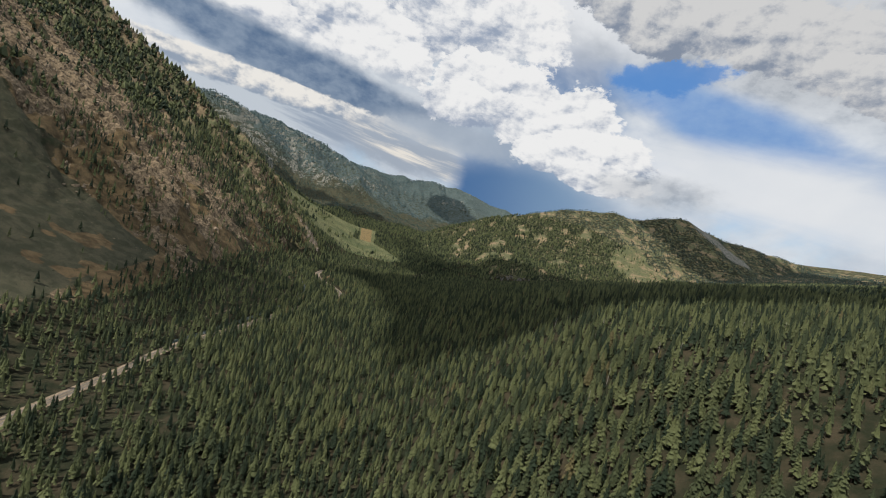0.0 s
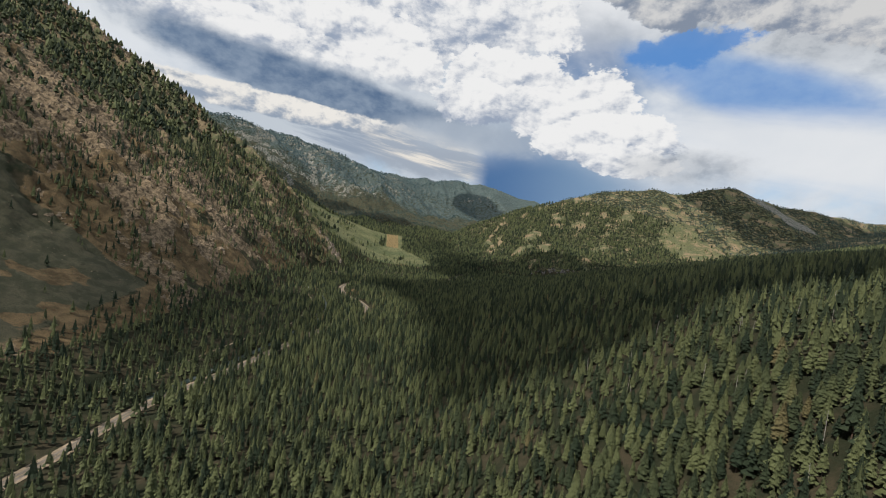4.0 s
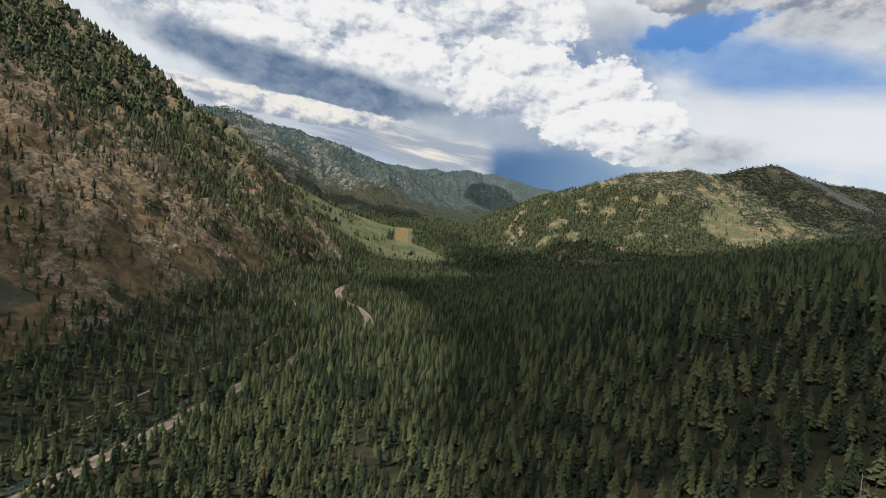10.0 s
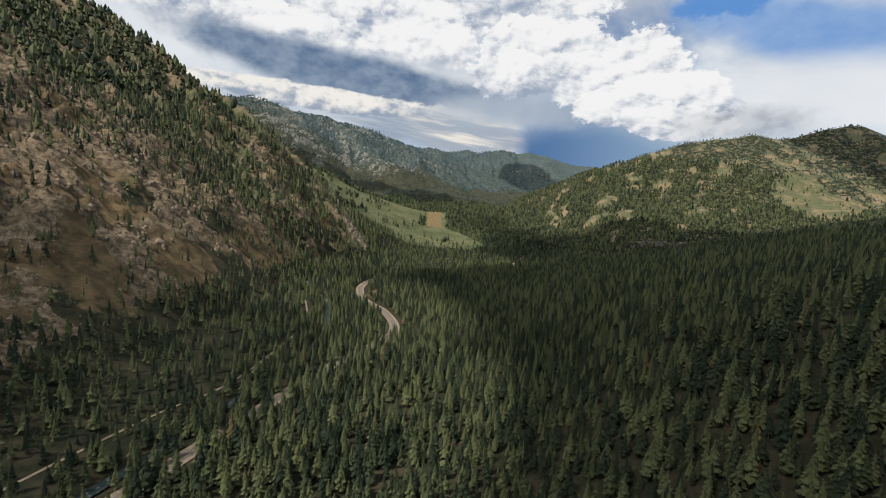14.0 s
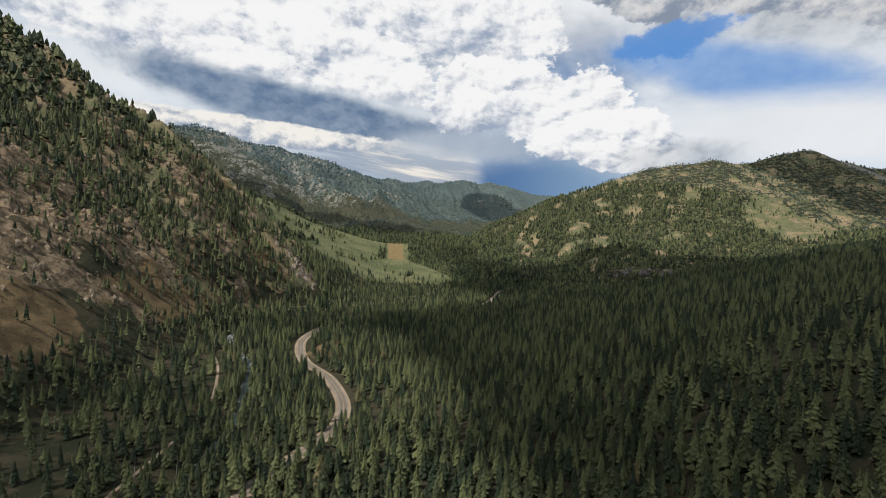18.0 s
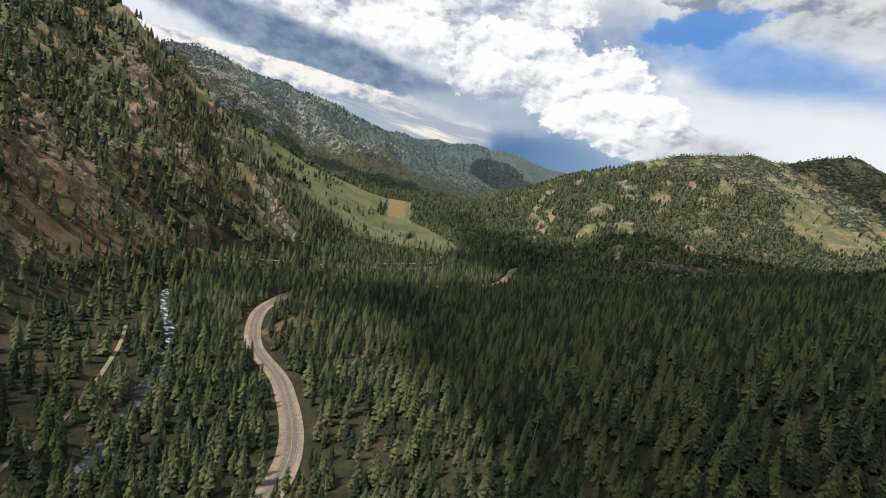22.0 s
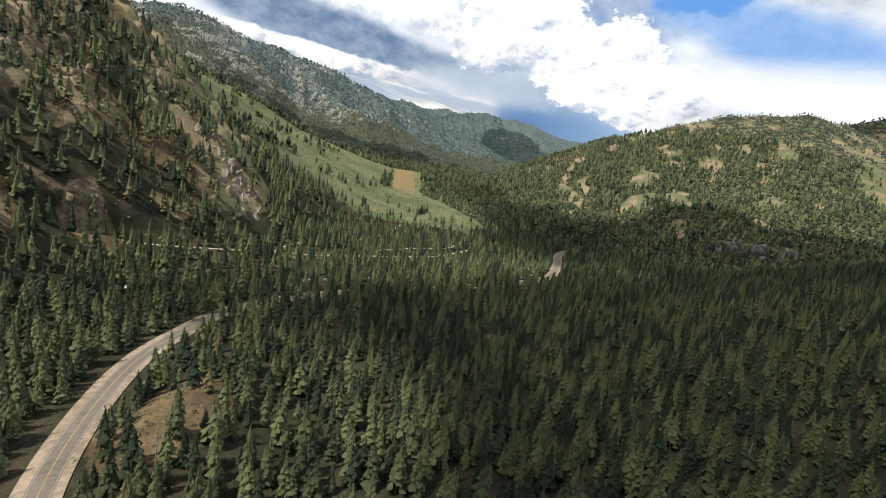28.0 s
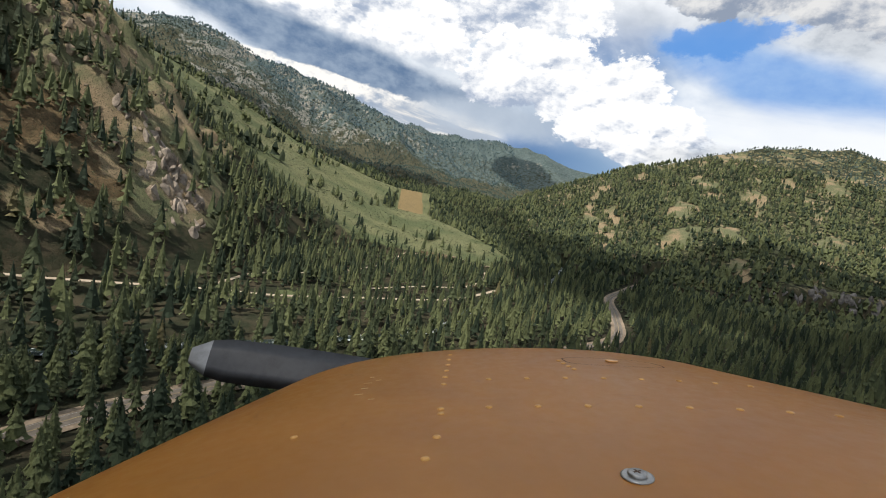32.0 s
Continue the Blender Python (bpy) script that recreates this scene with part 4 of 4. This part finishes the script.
def water_material():
    m, nt, b = material("river_water", 0.25, 0.25)
    k = Net(nt)
    p = k.place()
    cut = nt.nodes.new("ShaderNodeSeparateXYZ")
    k.put(cut.inputs[0], p)
    foam = k.math("MULTIPLY", k.step(k.noise(p, 0.28, 7, 0.7), 0.52, 0.62), k.step(cut.outputs[1], 1020, 1130, 0.15, 1.0))
    c = k.mix(foam, (0.016, 0.028, 0.026), (0.75, 0.78, 0.80))
    k.put(b.inputs["Base Color"], c)
    k.put(b.inputs["Roughness"], k.step(foam, 0.0, 1.0, 0.28, 0.8))
    k.bump(k.noise(p, 0.9, 6, 0.65), 1.0, 0.9, b)
    return m


river_line = line_level("river", -1.5)
lay("river", river_line, 3.7, 3.7, 0.0, water_material(), "dark mountain river broken by white rapids", "river", 6)

# ---- rocks ----


def stone_shapes(count, seed, tall, fine=2):
    """Jagged boulders about one metre across."""
    out = []
    for k in range(count):
        r = random.Random(seed + k)
        bm = bmesh.new()
        bmesh.ops.create_icosphere(bm, subdivisions=fine, radius=0.5)
        axes = [Vector((r.uniform(-1, 1), r.uniform(-1, 1), r.uniform(-0.4, 1))).normalized() for _ in range(11)]
        cuts = [r.uniform(0.16, 0.38) for _ in axes]
        for v in bm.verts:
            for a, c in zip(axes, cuts):
                d = v.co.dot(a)
                if d > c:
                    v.co -= a * (d - c)
            v.co.z *= tall
            v.co += Vector((r.uniform(-1, 1), r.uniform(-1, 1), r.uniform(-1, 1))) * 0.02
        bm.verts.ensure_lookup_table()
        out.append((np.array([v.co[:] for v in bm.verts]), np.array([[v.index for v in f.verts] for f in bm.faces])))
        bm.free()
    return out


CRAGS = stone_shapes(6, 300, 1.5)
LEDGES = stone_shapes(8, 320, 1.4, 1)
BOULDERS = stone_shapes(6, 340, 0.8)
COBBLES = stone_shapes(6, 360, 0.8, 1)


def strew(name, label, shapes, box, spacing, seed, chance, size, tall=1.0):
    x, y, g = scatter(spacing, *box, seed)
    z = ground_height(x, y)
    keep = g.uniform(0, 1, len(x)) < chance(x, y, z)
    x, y, z = x[keep], y[keep], z[keep]
    s = size[0] + (size[1] - size[0]) * g.power(0.5, len(x)) ** 1.6
    v, f, tone = grow(shapes, np.stack([x, y, z, s], 1), g, 1.0, 0.1)
    print(name, len(x), "stones", len(f))
    tagged(new(name, mesh_from(name, v, f, M_STONE, False, tone)), label, "rocks", kind="stuff")


strew("crags", "brown weathered crags on the steep slope", LEDGES, (-900, -130, 640, 1560), 6.6, 401, lambda x, y, z: 0.75 * ease(zones(x, y, z)["rock"] + 0.2 * zones(x, y, z)["dry"], 0.25, 0.7), (2.2, 11))
strew("scree", "loose pale stones on the dry slope", COBBLES, (-560, -110, 700, 1540), 7.0, 402, lambda x, y, z: 0.5 * zones(x, y, z)["spur"], (0.8, 3.2))
strew("river_stones", "grey boulders lying in the river", BOULDERS, (-230, 80, 860, 1480), 4.0, 403, lambda x, y, z: 0.5 * (away(x, y, "river") < 11) * ease(fbm(x, y, 60, 3, 131), -0.3, 0.3), (0.8, 3.6))
strew("knoll_stones", "pale stones and earth on the cut bank", COBBLES, (-120, 0, 1050, 1180), 2.6, 404, lambda x, y, z: 0.5 * ease(zones(x, y, z)["knoll"], 0.3, 0.6), (0.3, 1.5))


def shrub_shapes(count, seed):
    out = []
    for k in range(count):
        r = random.Random(seed + k)
        v, f = [], []
        for n in range(6):
            a, e = r.uniform(0, 6.28), r.uniform(0.15, 1.3)
            c = Vector((math.cos(a) * math.cos(e), math.sin(a) * math.cos(e), math.sin(e))) * r.uniform(0.25, 0.45)
            b = len(v)
            for m in range(4):
                v.append(tuple(c + Vector((r.uniform(-1, 1), r.uniform(-1, 1), r.uniform(-0.6, 0.9))) * 0.24))
            f += [(b, b + 1, b + 2), (b, b + 2, b + 3), (b + 1, b + 3, b + 2), (b, b + 3, b + 1)]
        out.append((np.array(v), np.array(f)))
    return out


SHRUBS = shrub_shapes(6, 380)
M_SHRUB = needle_material("shrub_leaves", (0.032, 0.044, 0.023), (0.095, 0.103, 0.052), (0.20, 0.16, 0.08), True)


def bushes(name, label, box, spacing, seed, chance, size):
    x, y, g = scatter(spacing, *box, seed)
    z = ground_height(x, y)
    keep = g.uniform(0, 1, len(x)) < chance(x, y, z)
    x, y, z = x[keep], y[keep], z[keep]
    v, f, tone = grow(SHRUBS, np.stack([x, y, z, g.uniform(*size, len(x))], 1), g, 1.0, 0.0)
    print(name, len(x), "shrubs", len(f))
    tagged(new(name, mesh_from(name, v, f, M_SHRUB, False, tone)), label, "shrubs", kind="stuff")


bushes("slope_shrubs", "grey-green shrubs dotted over the dry slopes", (-700, -90, 430, 1560), 6.8, 421, lambda x, y, z: 0.5 * np.maximum(zones(x, y, z)["spur"], 0.5 * zones(x, y, z)["fan"]), (0.9, 2.6))
bushes("meadow_shrubs", "small shrubs dotted over the green meadow", (-420, 140, 1580, 2230), 6.5, 422, lambda x, y, z: 0.55 * zones(x, y, z)["meadow"] * (1 - zones(x, y, z)["hay"]), (1.4, 4.0))
bushes("bank_shrubs", "low green shrubs on the road bank", (-150, 30, 960, 1290), 3.0, 423, lambda x, y, z: 0.30 * ((away(x, y, "road") > 7) & (away(x, y, "road") < 17)) + 0.6 * ease(zones(x, y, z)["knoll"], 0.3, 0.6), (0.7, 2.3))
bushes("floor_shrubs", "low shrubs on the open forest floor", (-300, 40, 340, 960), 7.0, 424, lambda x, y, z: 0.35 * (tree_cover(x, y, z) < 0.75), (0.8, 2.4))


def rock_thing(name, label, x, y, pieces, spread, size, shapes, seed, mat=None):
    """A group of great rocks, each piece a part."""
    r = random.Random(seed)
    root = new(name)
    root.matrix_basis = pose(x, y, float(ground_height(np.array([x]), np.array([y]))[0]))
    me = [mesh_from("rock", v, f, mat or M_STONE) for v, f in shapes]
    for n in range(pieces):
        dx, dy, s = r.gauss(0, spread[0]), r.gauss(0, spread[1]), r.uniform(*size)
        z = float(ground_height(np.array([x + dx]), np.array([y + dy]))[0]) - root.matrix_basis.translation.z
        ob = part("rock", r.choice(me), root)
        ob.matrix_basis = pose(dx, dy, z - 0.28 * s, r.uniform(-25, 25), r.uniform(-15, 15), r.uniform(0, 360)) @ Matrix.Diagonal((s, s * r.uniform(0.7, 1.1), s * r.uniform(0.8, 1.3), 1))
    return tagged(root, label, "rock outcrop", "rock outcrops")


rock_thing("rock_outcrop", "pale broken granite outcrop among pines above the track", -174, 1446, 84, (15, 9), (6, 13), CRAGS, 1, M_GRANITE)
rock_thing("rock_outcrop", "grey rock cliff with upright columns below wooded hill", 615, 1706, 34, (62, 3), (8, 18), CRAGS, 2, M_CLIFF)
rock_thing("rock_outcrop", "pale rock spires in the shaded forest by the river", 215, 1640, 7, (9, 4), (6, 12), CRAGS, 3, M_CLIFF)
rock_thing("rock_outcrop", "pale rock spires in the shaded forest by the river", 160, 1665, 6, (8, 4), (6, 12), CRAGS, 4, M_CLIFF)
rock_thing("rock_outcrop", "brown bare rocks beside the green grassy fan", -455, 800, 16, (16, 10), (4, 11), BOULDERS, 5)


def snag(kind):
    r = random.Random(900 + kind)
    root = new("dead_tree")
    v, f = [], []
    for k in range(6):
        a = 6.2832 * k / 6
        v += [(0.22 * math.cos(a), 0.22 * math.sin(a), -0.5), (0.05 * math.cos(a), 0.05 * math.sin(a), 12.0)]
    for k in range(6):
        m = (k + 1) % 6
        f += [(2 * k, 2 * m, 2 * m + 1), (2 * k, 2 * m + 1, 2 * k + 1)]
    part("trunk", mesh_from("trunk", np.array(v), np.array(f), M_DEAD), root)
    for n in range(9):
        z, a, l = r.uniform(4, 11.5), r.uniform(0, 6.28), r.uniform(0.5, 1.6)
        c, s = math.cos(a), math.sin(a)
        v = [(0, 0, z + 0.07), (-0.05 * s, 0.05 * c, z - 0.05), (0.05 * s, -0.05 * c, z - 0.05), (l * c, l * s, z + r.uniform(-0.4, 0.3))]
        part("limb", mesh_from("limb", np.array(v), np.array([(0, 1, 3), (1, 2, 3), (2, 0, 3)]), M_DEAD), root)
    return root


def set_snags():
    kinds = [snag(k) for k in range(3)]
    r = random.Random(8)
    first = {}
    for n in range(46):
        x, y = (r.uniform(150, 330), r.uniform(260, 470)) if n < 30 else (r.uniform(-220, 200), r.uniform(700, 1300))
        z = float(ground_height(np.array([x]), np.array([y]))[0])
        m = pose(x, y, z, r.uniform(-5, 5), r.uniform(-5, 5), r.uniform(0, 360)) @ Matrix.Diagonal((1, 1, r.uniform(0.7, 1.25), 1))
        if n < 3:
            ob, first[n] = kinds[n], m
        else:
            ob = copy_thing(kinds[n % 3], m)
        tagged(ob, "bare grey dead conifer standing among green trees", "dead tree", "dead trees")
    for n, m in first.items():
        kinds[n].matrix_basis = m


set_single_trees()
set_snags()

# ---- clouds overhead, out of sight, that shade part of the valley ----


def cloud_material(name, clear_share):
    """White cloud that lets some sunlight through."""
    m = plain(name, (0.78, 0.80, 0.82), (0.9, 0.9, 0.9), 0.01, 1.0, 0.0, 0.0)
    nt = m.node_tree
    mix, clear = nt.nodes.new("ShaderNodeMixShader"), nt.nodes.new("ShaderNodeBsdfTransparent")
    mix.inputs[0].default_value = clear_share
    nt.links.new(nt.nodes["Principled BSDF"].outputs[0], mix.inputs[1])
    nt.links.new(clear.outputs[0], mix.inputs[2])
    nt.links.new(mix.outputs[0], nt.nodes["Material Output"].inputs["Surface"])
    return m


M_CLOUD = cloud_material("cloud", 0.47)
M_THIN_SHADE = cloud_material("thin_shade_cloud", 0.72)


def cloud(x, y, z, rx, ry, seed, mat=M_CLOUD):
    """A flattened cloud with an uneven outline, high on the sun's side of a place on the ground."""
    bm = bmesh.new()
    bmesh.ops.create_icosphere(bm, subdivisions=5, radius=1.0)
    off = Vector((seed * 7.3, seed * 3.1, 0))
    for v in bm.verts:
        p = Vector((v.co.x, v.co.y, 0.6 * v.co.z))
        swell = 1 + 0.34 * noise.noise(p * 1.7 + off) + 0.20 * noise.noise(p * 4.3 + off) + 0.10 * noise.noise(p * 10 + off)
        v.co = Vector((v.co.x * rx * swell, v.co.y * ry * swell, v.co.z * 0.22 * min(rx, ry) * swell))
    me = bpy.data.meshes.new("cloud")
    bm.to_mesh(me)
    bm.free()
    me.materials.append(mat)
    ob = tagged(new("cloud", me), "unseen cloud put high above the valley for its shade", "cloud", kind="structure")
    ob.matrix_basis = Matrix.Translation(Vector((x, y, z)) + SUN_DIR * 4000)


cloud(560, 1000, 60, 570, 540, 1)
cloud(620, 1640, 60, 460, 260, 6)
cloud(250, 1830, 30, 95, 220, 2)
cloud(-650, 3310, 310, 290, 100, 3)
cloud(-200, 2950, 175, 280, 120, 7)
cloud(200, 2330, 60, 85, 260, 8, M_THIN_SHADE)
cloud(2170, 2330, 400, 560, 540, 4)
cloud(700, 4100, 340, 190, 250, 5)
# three unseen clouds added only to darken the valley floor and the fan
cloud(-40, 1250, 12, 120, 55, 9, M_THIN_SHADE)
cloud(-215, 830, 15, 120, 190, 11, M_THIN_SHADE)
cloud(-470, 730, 110, 170, 260, 10, M_THIN_SHADE)

# ---- the aircraft's nose, standing where the flight ends ----

NOSE_EYE, NOSE_AIM, NOSE_ROLL = (0.01, 1119.97, 90.87), (7.817, 1219.177, 81.046), 10.71


def paint_material():
    m, nt, b = material("orange_paint", 0.32, 0.5)
    k = Net(nt)
    p = k.coords("Object")
    dust = k.noise(p, 2.5, 5, 0.6, 0.4)
    fine = k.noise(p, 60.0, 4, 0.6)
    c = k.mix(k.step(dust, 0.3, 0.7), (0.49, 0.205, 0.028), (0.60, 0.27, 0.050))
    c = k.mix(k.step(k.noise(p, 9.0, 6, 0.7, 1.0), 0.62, 0.75, 0, 0.35), c, (0.30, 0.115, 0.02))
    k.put(b.inputs["Base Color"], c)
    k.put(b.inputs["Roughness"], k.step(k.math("ADD", k.math("MULTIPLY", dust, 0.6), k.math("MULTIPLY", fine, 0.4)), 0.3, 0.7, 0.28, 0.5))
    b.inputs["Coat Weight"].default_value = 0.25
    b.inputs["Coat Roughness"].default_value = 0.2
    k.bump(k.noise(p, 5.0, 3, 0.5), 0.08, 0.01, b)
    return m


def metal_material():
    m, nt, b = material("worn_steel", 0.38, 0.5)
    k = Net(nt)
    c = k.mix(k.noise(k.coords("Object"), 300.0, 4), (0.22, 0.21, 0.20), (0.42, 0.41, 0.39))
    k.put(b.inputs["Base Color"], c)
    b.inputs["Metallic"].default_value = 0.9
    return m


M_COWL = paint_material()
M_STEEL = metal_material()
# paler than the cowling: the rivets' highlights are put into their colour
M_RIVET = plain("rivet_highlight", (0.50, 0.24, 0.05), (0.62, 0.33, 0.10), 300.0, 0.4, 0.4, 0.0)
M_BLADE = plain("dark_blade", (0.020, 0.020, 0.022), (0.045, 0.045, 0.048), 30.0, 0.5, 0.4, 0.0)
M_TIP = plain("blade_tip", (0.20, 0.20, 0.20), (0.30, 0.30, 0.30), 30.0, 0.6, 0.3, 0.0)
M_CHIP = plain("bare_primer", (0.55, 0.38, 0.18), (0.75, 0.58, 0.34), 200.0, 0.6, 0.3, 0.0)
# dark colour of the grooves, in place of real depth and its shade
M_GROOVE = plain("dark_groove", (0.05, 0.025, 0.012), (0.09, 0.045, 0.02), 40.0, 0.7, 0.3, 0.0)


def cowl_point(u, s):
    """A place on the cowling: u across from -1 to 1, s forward from 0 to 1; x right, y up, -z ahead."""
    d = 0.38 + 0.82 * s
    half = 0.8427 + (0.4224 - 0.8427) * max(s, 0.0) ** 1.1355
    nose = min(max((s - 0.7) / 0.3, 0), 1)
    half *= 1 - 0.6163 * nose ** 2
    top = -0.2048 - 0.0091 * s - 0.2958 * nose ** 2.2
    a = u * math.pi / 2
    x = 0.1859 - 0.1568 * (d - 0.8) + half * math.sin(a)
    return Vector((x, top - 0.3222 * (1 - max(math.cos(a), 0) ** 0.4), -d))


def cowl_frame(u, s):
    """The pose of a small part on the cowling's skin, its z outward."""
    p = cowl_point(u, s)
    du, ds = cowl_point(u + 0.01, s) - p, cowl_point(u, s + 0.01) - p
    n = du.cross(ds).normalized()
    if n.y < 0:
        n = -n
    x = du.normalized()
    y = n.cross(x)
    return Matrix(((x.x, y.x, n.x, p.x), (x.y, y.y, n.y, p.y), (x.z, y.z, n.z, p.z), (0, 0, 0, 1)))


def mesh_of(bm, name, mat, smooth=True):
    me = bpy.data.meshes.new(name)
    for f in bm.faces:
        f.smooth = smooth
    bm.to_mesh(me)
    bm.free()
    me.materials.append(mat)
    return me


def lathe(profile, seg, name, mat):
    """A round part from (radius, height) pairs."""
    bm = bmesh.new()
    rings = []
    for r, z in profile:
        rings.append([bm.verts.new((r * math.cos(6.28319 * k / seg), r * math.sin(6.28319 * k / seg), z)) for k in range(seg)])
    for a, b in zip(rings, rings[1:]):
        for k in range(seg):
            bm.faces.new((a[k], a[(k + 1) % seg], b[(k + 1) % seg], b[k]))
    bm.faces.new(rings[-1])
    return mesh_of(bm, name, mat)


def build_nose():
    root = tagged(new("aircraft_nose"), "orange painted aircraft nose with riveted cowling and propeller", "aircraft")
    root.matrix_basis = look(NOSE_EYE, NOSE_AIM, NOSE_ROLL)
    bm = bmesh.new()
    us = [math.copysign(abs(k / 40) ** 1.0, k) for k in range(-40, 41)]
    grid = [[bm.verts.new(cowl_point(u, s / 44)) for u in us] for s in range(-6, 45)]
    for a, b in zip(grid, grid[1:]):
        for k in range(len(us) - 1):
            bm.faces.new((a[k], a[k + 1], b[k + 1], b[k]))
    bmesh.ops.solidify(bm, geom=bm.faces[:], thickness=0.004)
    bmesh.ops.recalc_face_normals(bm, faces=bm.faces)
    part("cowling", mesh_of(bm, "cowling", M_COWL), root)
    rivet = lathe([(0.0050, 0.0), (0.0046, 0.0010), (0.0030, 0.0019), (0.0010, 0.0022)], 10, "rivet", M_RIVET)
    spots = [(-0.115 + 0.058 * k, 0.43) for k in range(8)] + [(-0.19 + 0.056 * k, 0.272 - 0.002 * k) for k in range(9)]
    spots += [(-0.17 - 0.003 * k, 0.66 - 0.05 * k) for k in range(6)] + [(-0.19, 0.25), (-0.195, 0.16), (-0.205, 0.095), (-0.35, 0.2)]
    spots += [(0.04, 0.50 + 0.025 * k) for k in range(4)] + [(-0.62 + 0.02 * k, 0.03 + 0.012 * k) for k in range(4)]
    for u, s in spots:
        ob = part("rivet", rivet, root)
        ob.matrix_basis = cowl_frame(u, s)
    for u, s in ((-0.055, 0.035), (-0.66, 0.10)):
        washer = part("fastener", lathe([(0.0145, 0.0), (0.0145, 0.0012), (0.0125, 0.0022), (0.0095, 0.0016)], 28, "fastener", M_STEEL), root, "round steel quarter-turn fastener")
        washer.matrix_basis = cowl_frame(u, s)
        part("screw_head", lathe([(0.0085, 0.0012), (0.0083, 0.0040), (0.0070, 0.0050)], 24, "screw_head", M_STEEL), washer)
        # flat dark bars stand in for the shaded depth of the cut slots
        for turn in (20, 110):
            bm = bmesh.new()
            bmesh.ops.create_cube(bm, size=1.0, matrix=pose(0, 0, 0.0050, 0, 0, turn) @ Matrix.Diagonal((0.008, 0.0016, 0.0005, 1)))
            part("slot", mesh_of(bm, "slot", M_GROOVE, False), washer)
    # the oil door's seam and latch
    bm = bmesh.new()
    rings = []
    for q in (1.0, 0.97):
        ring = []
        for k in range(60):
            a = 6.28319 * k / 60
            cu, cs = math.cos(a), math.sin(a)
            m = cowl_frame(0.145 + 0.095 * q * math.copysign(abs(cu) ** 0.6, cu), 0.575 + 0.038 * q * math.copysign(abs(cs) ** 0.6, cs))
            ring.append(bm.verts.new(m.translation + m.col[2].to_3d() * 0.0008))
        rings.append(ring)
    for k in range(60):
        bm.faces.new((rings[0][k], rings[0][(k + 1) % 60], rings[1][(k + 1) % 60], rings[1][k]))
    part("oil_door_seam", mesh_of(bm, "oil_door_seam", M_GROOVE), root, "dark narrow seam round the oil door")
    latch = part("door_latch", lathe([(0.012, 0.0), (0.0115, 0.0014), (0.009, 0.002)], 20, "door_latch", M_COWL), root)
    latch.matrix_basis = cowl_frame(0.15, 0.585) @ Matrix.Translation((0, 0, 0.0011))
    r = random.Random(77)
    for n in range(14):
        u, s = (-0.30 + r.uniform(-0.02, 0.02), 0.30 + r.uniform(-0.03, 0.22)) if n < 6 else (r.uniform(-0.75, -0.55), r.uniform(0.03, 0.12))
        bm = bmesh.new()
        bmesh.ops.create_cube(bm, size=1.0, matrix=Matrix.Diagonal((r.uniform(0.006, 0.02), r.uniform(0.0008, 0.002), 0.0006, 1)))
        ob = part("paint_chip", mesh_of(bm, "paint_chip", M_CHIP, False), root, "pale chip in the orange paint")
        ob.matrix_basis = cowl_frame(u, s)
    # propeller
    hub = part("propeller", lathe([(0.09, -0.04), (0.09, 0.03), (0.06, 0.06), (0.02, 0.07)], 24, "hub", M_BLADE), root, "dark two-bladed propeller")
    hub.matrix_basis = Matrix.Translation((0.21, -0.40, -1.30)) @ pose(0, 0, 0, 0, 180, 0)
    for turn in (4, 184):
        bm = bmesh.new()
        rows = []
        for k in range(17):
            q = k / 16
            r = 0.08 + 0.86 * q
            chord = 0.075 + 0.055 * math.sin(math.pi * min(q * 0.75, 1)) - 0.07 * (max(q - 0.86, 0) / 0.14) ** 2.5
            twist = radians(62 - 36 * q)
            sweep = 0.03 * q * q
            row = []
            for c, th in ((-0.5, 0.0), (-0.2, 0.006), (0.2, 0.006), (0.5, 0.0), (0.2, -0.004), (-0.2, -0.004)):
                t = th * (1.6 - q)
                row.append(bm.verts.new((r, (c * chord) * math.cos(twist) + sweep, (c * chord) * math.sin(twist) + t)))
            rows.append(row)
        for a, b in zip(rows, rows[1:]):
            for k in range(6):
                bm.faces.new((a[k], a[(k + 1) % 6], b[(k + 1) % 6], b[k]))
        bm.faces.new(rows[-1])
        me = mesh_of(bm, "blade", M_BLADE)
        me.materials.append(M_TIP)
        for f in me.polygons:
            if f.center.x > 0.88:
                f.material_index = 1
        ob = part("blade", me, hub, "dark propeller blade with pale tip")
        ob.matrix_basis = pose(0, 0, 0, 0, 0, turn)


build_nose()
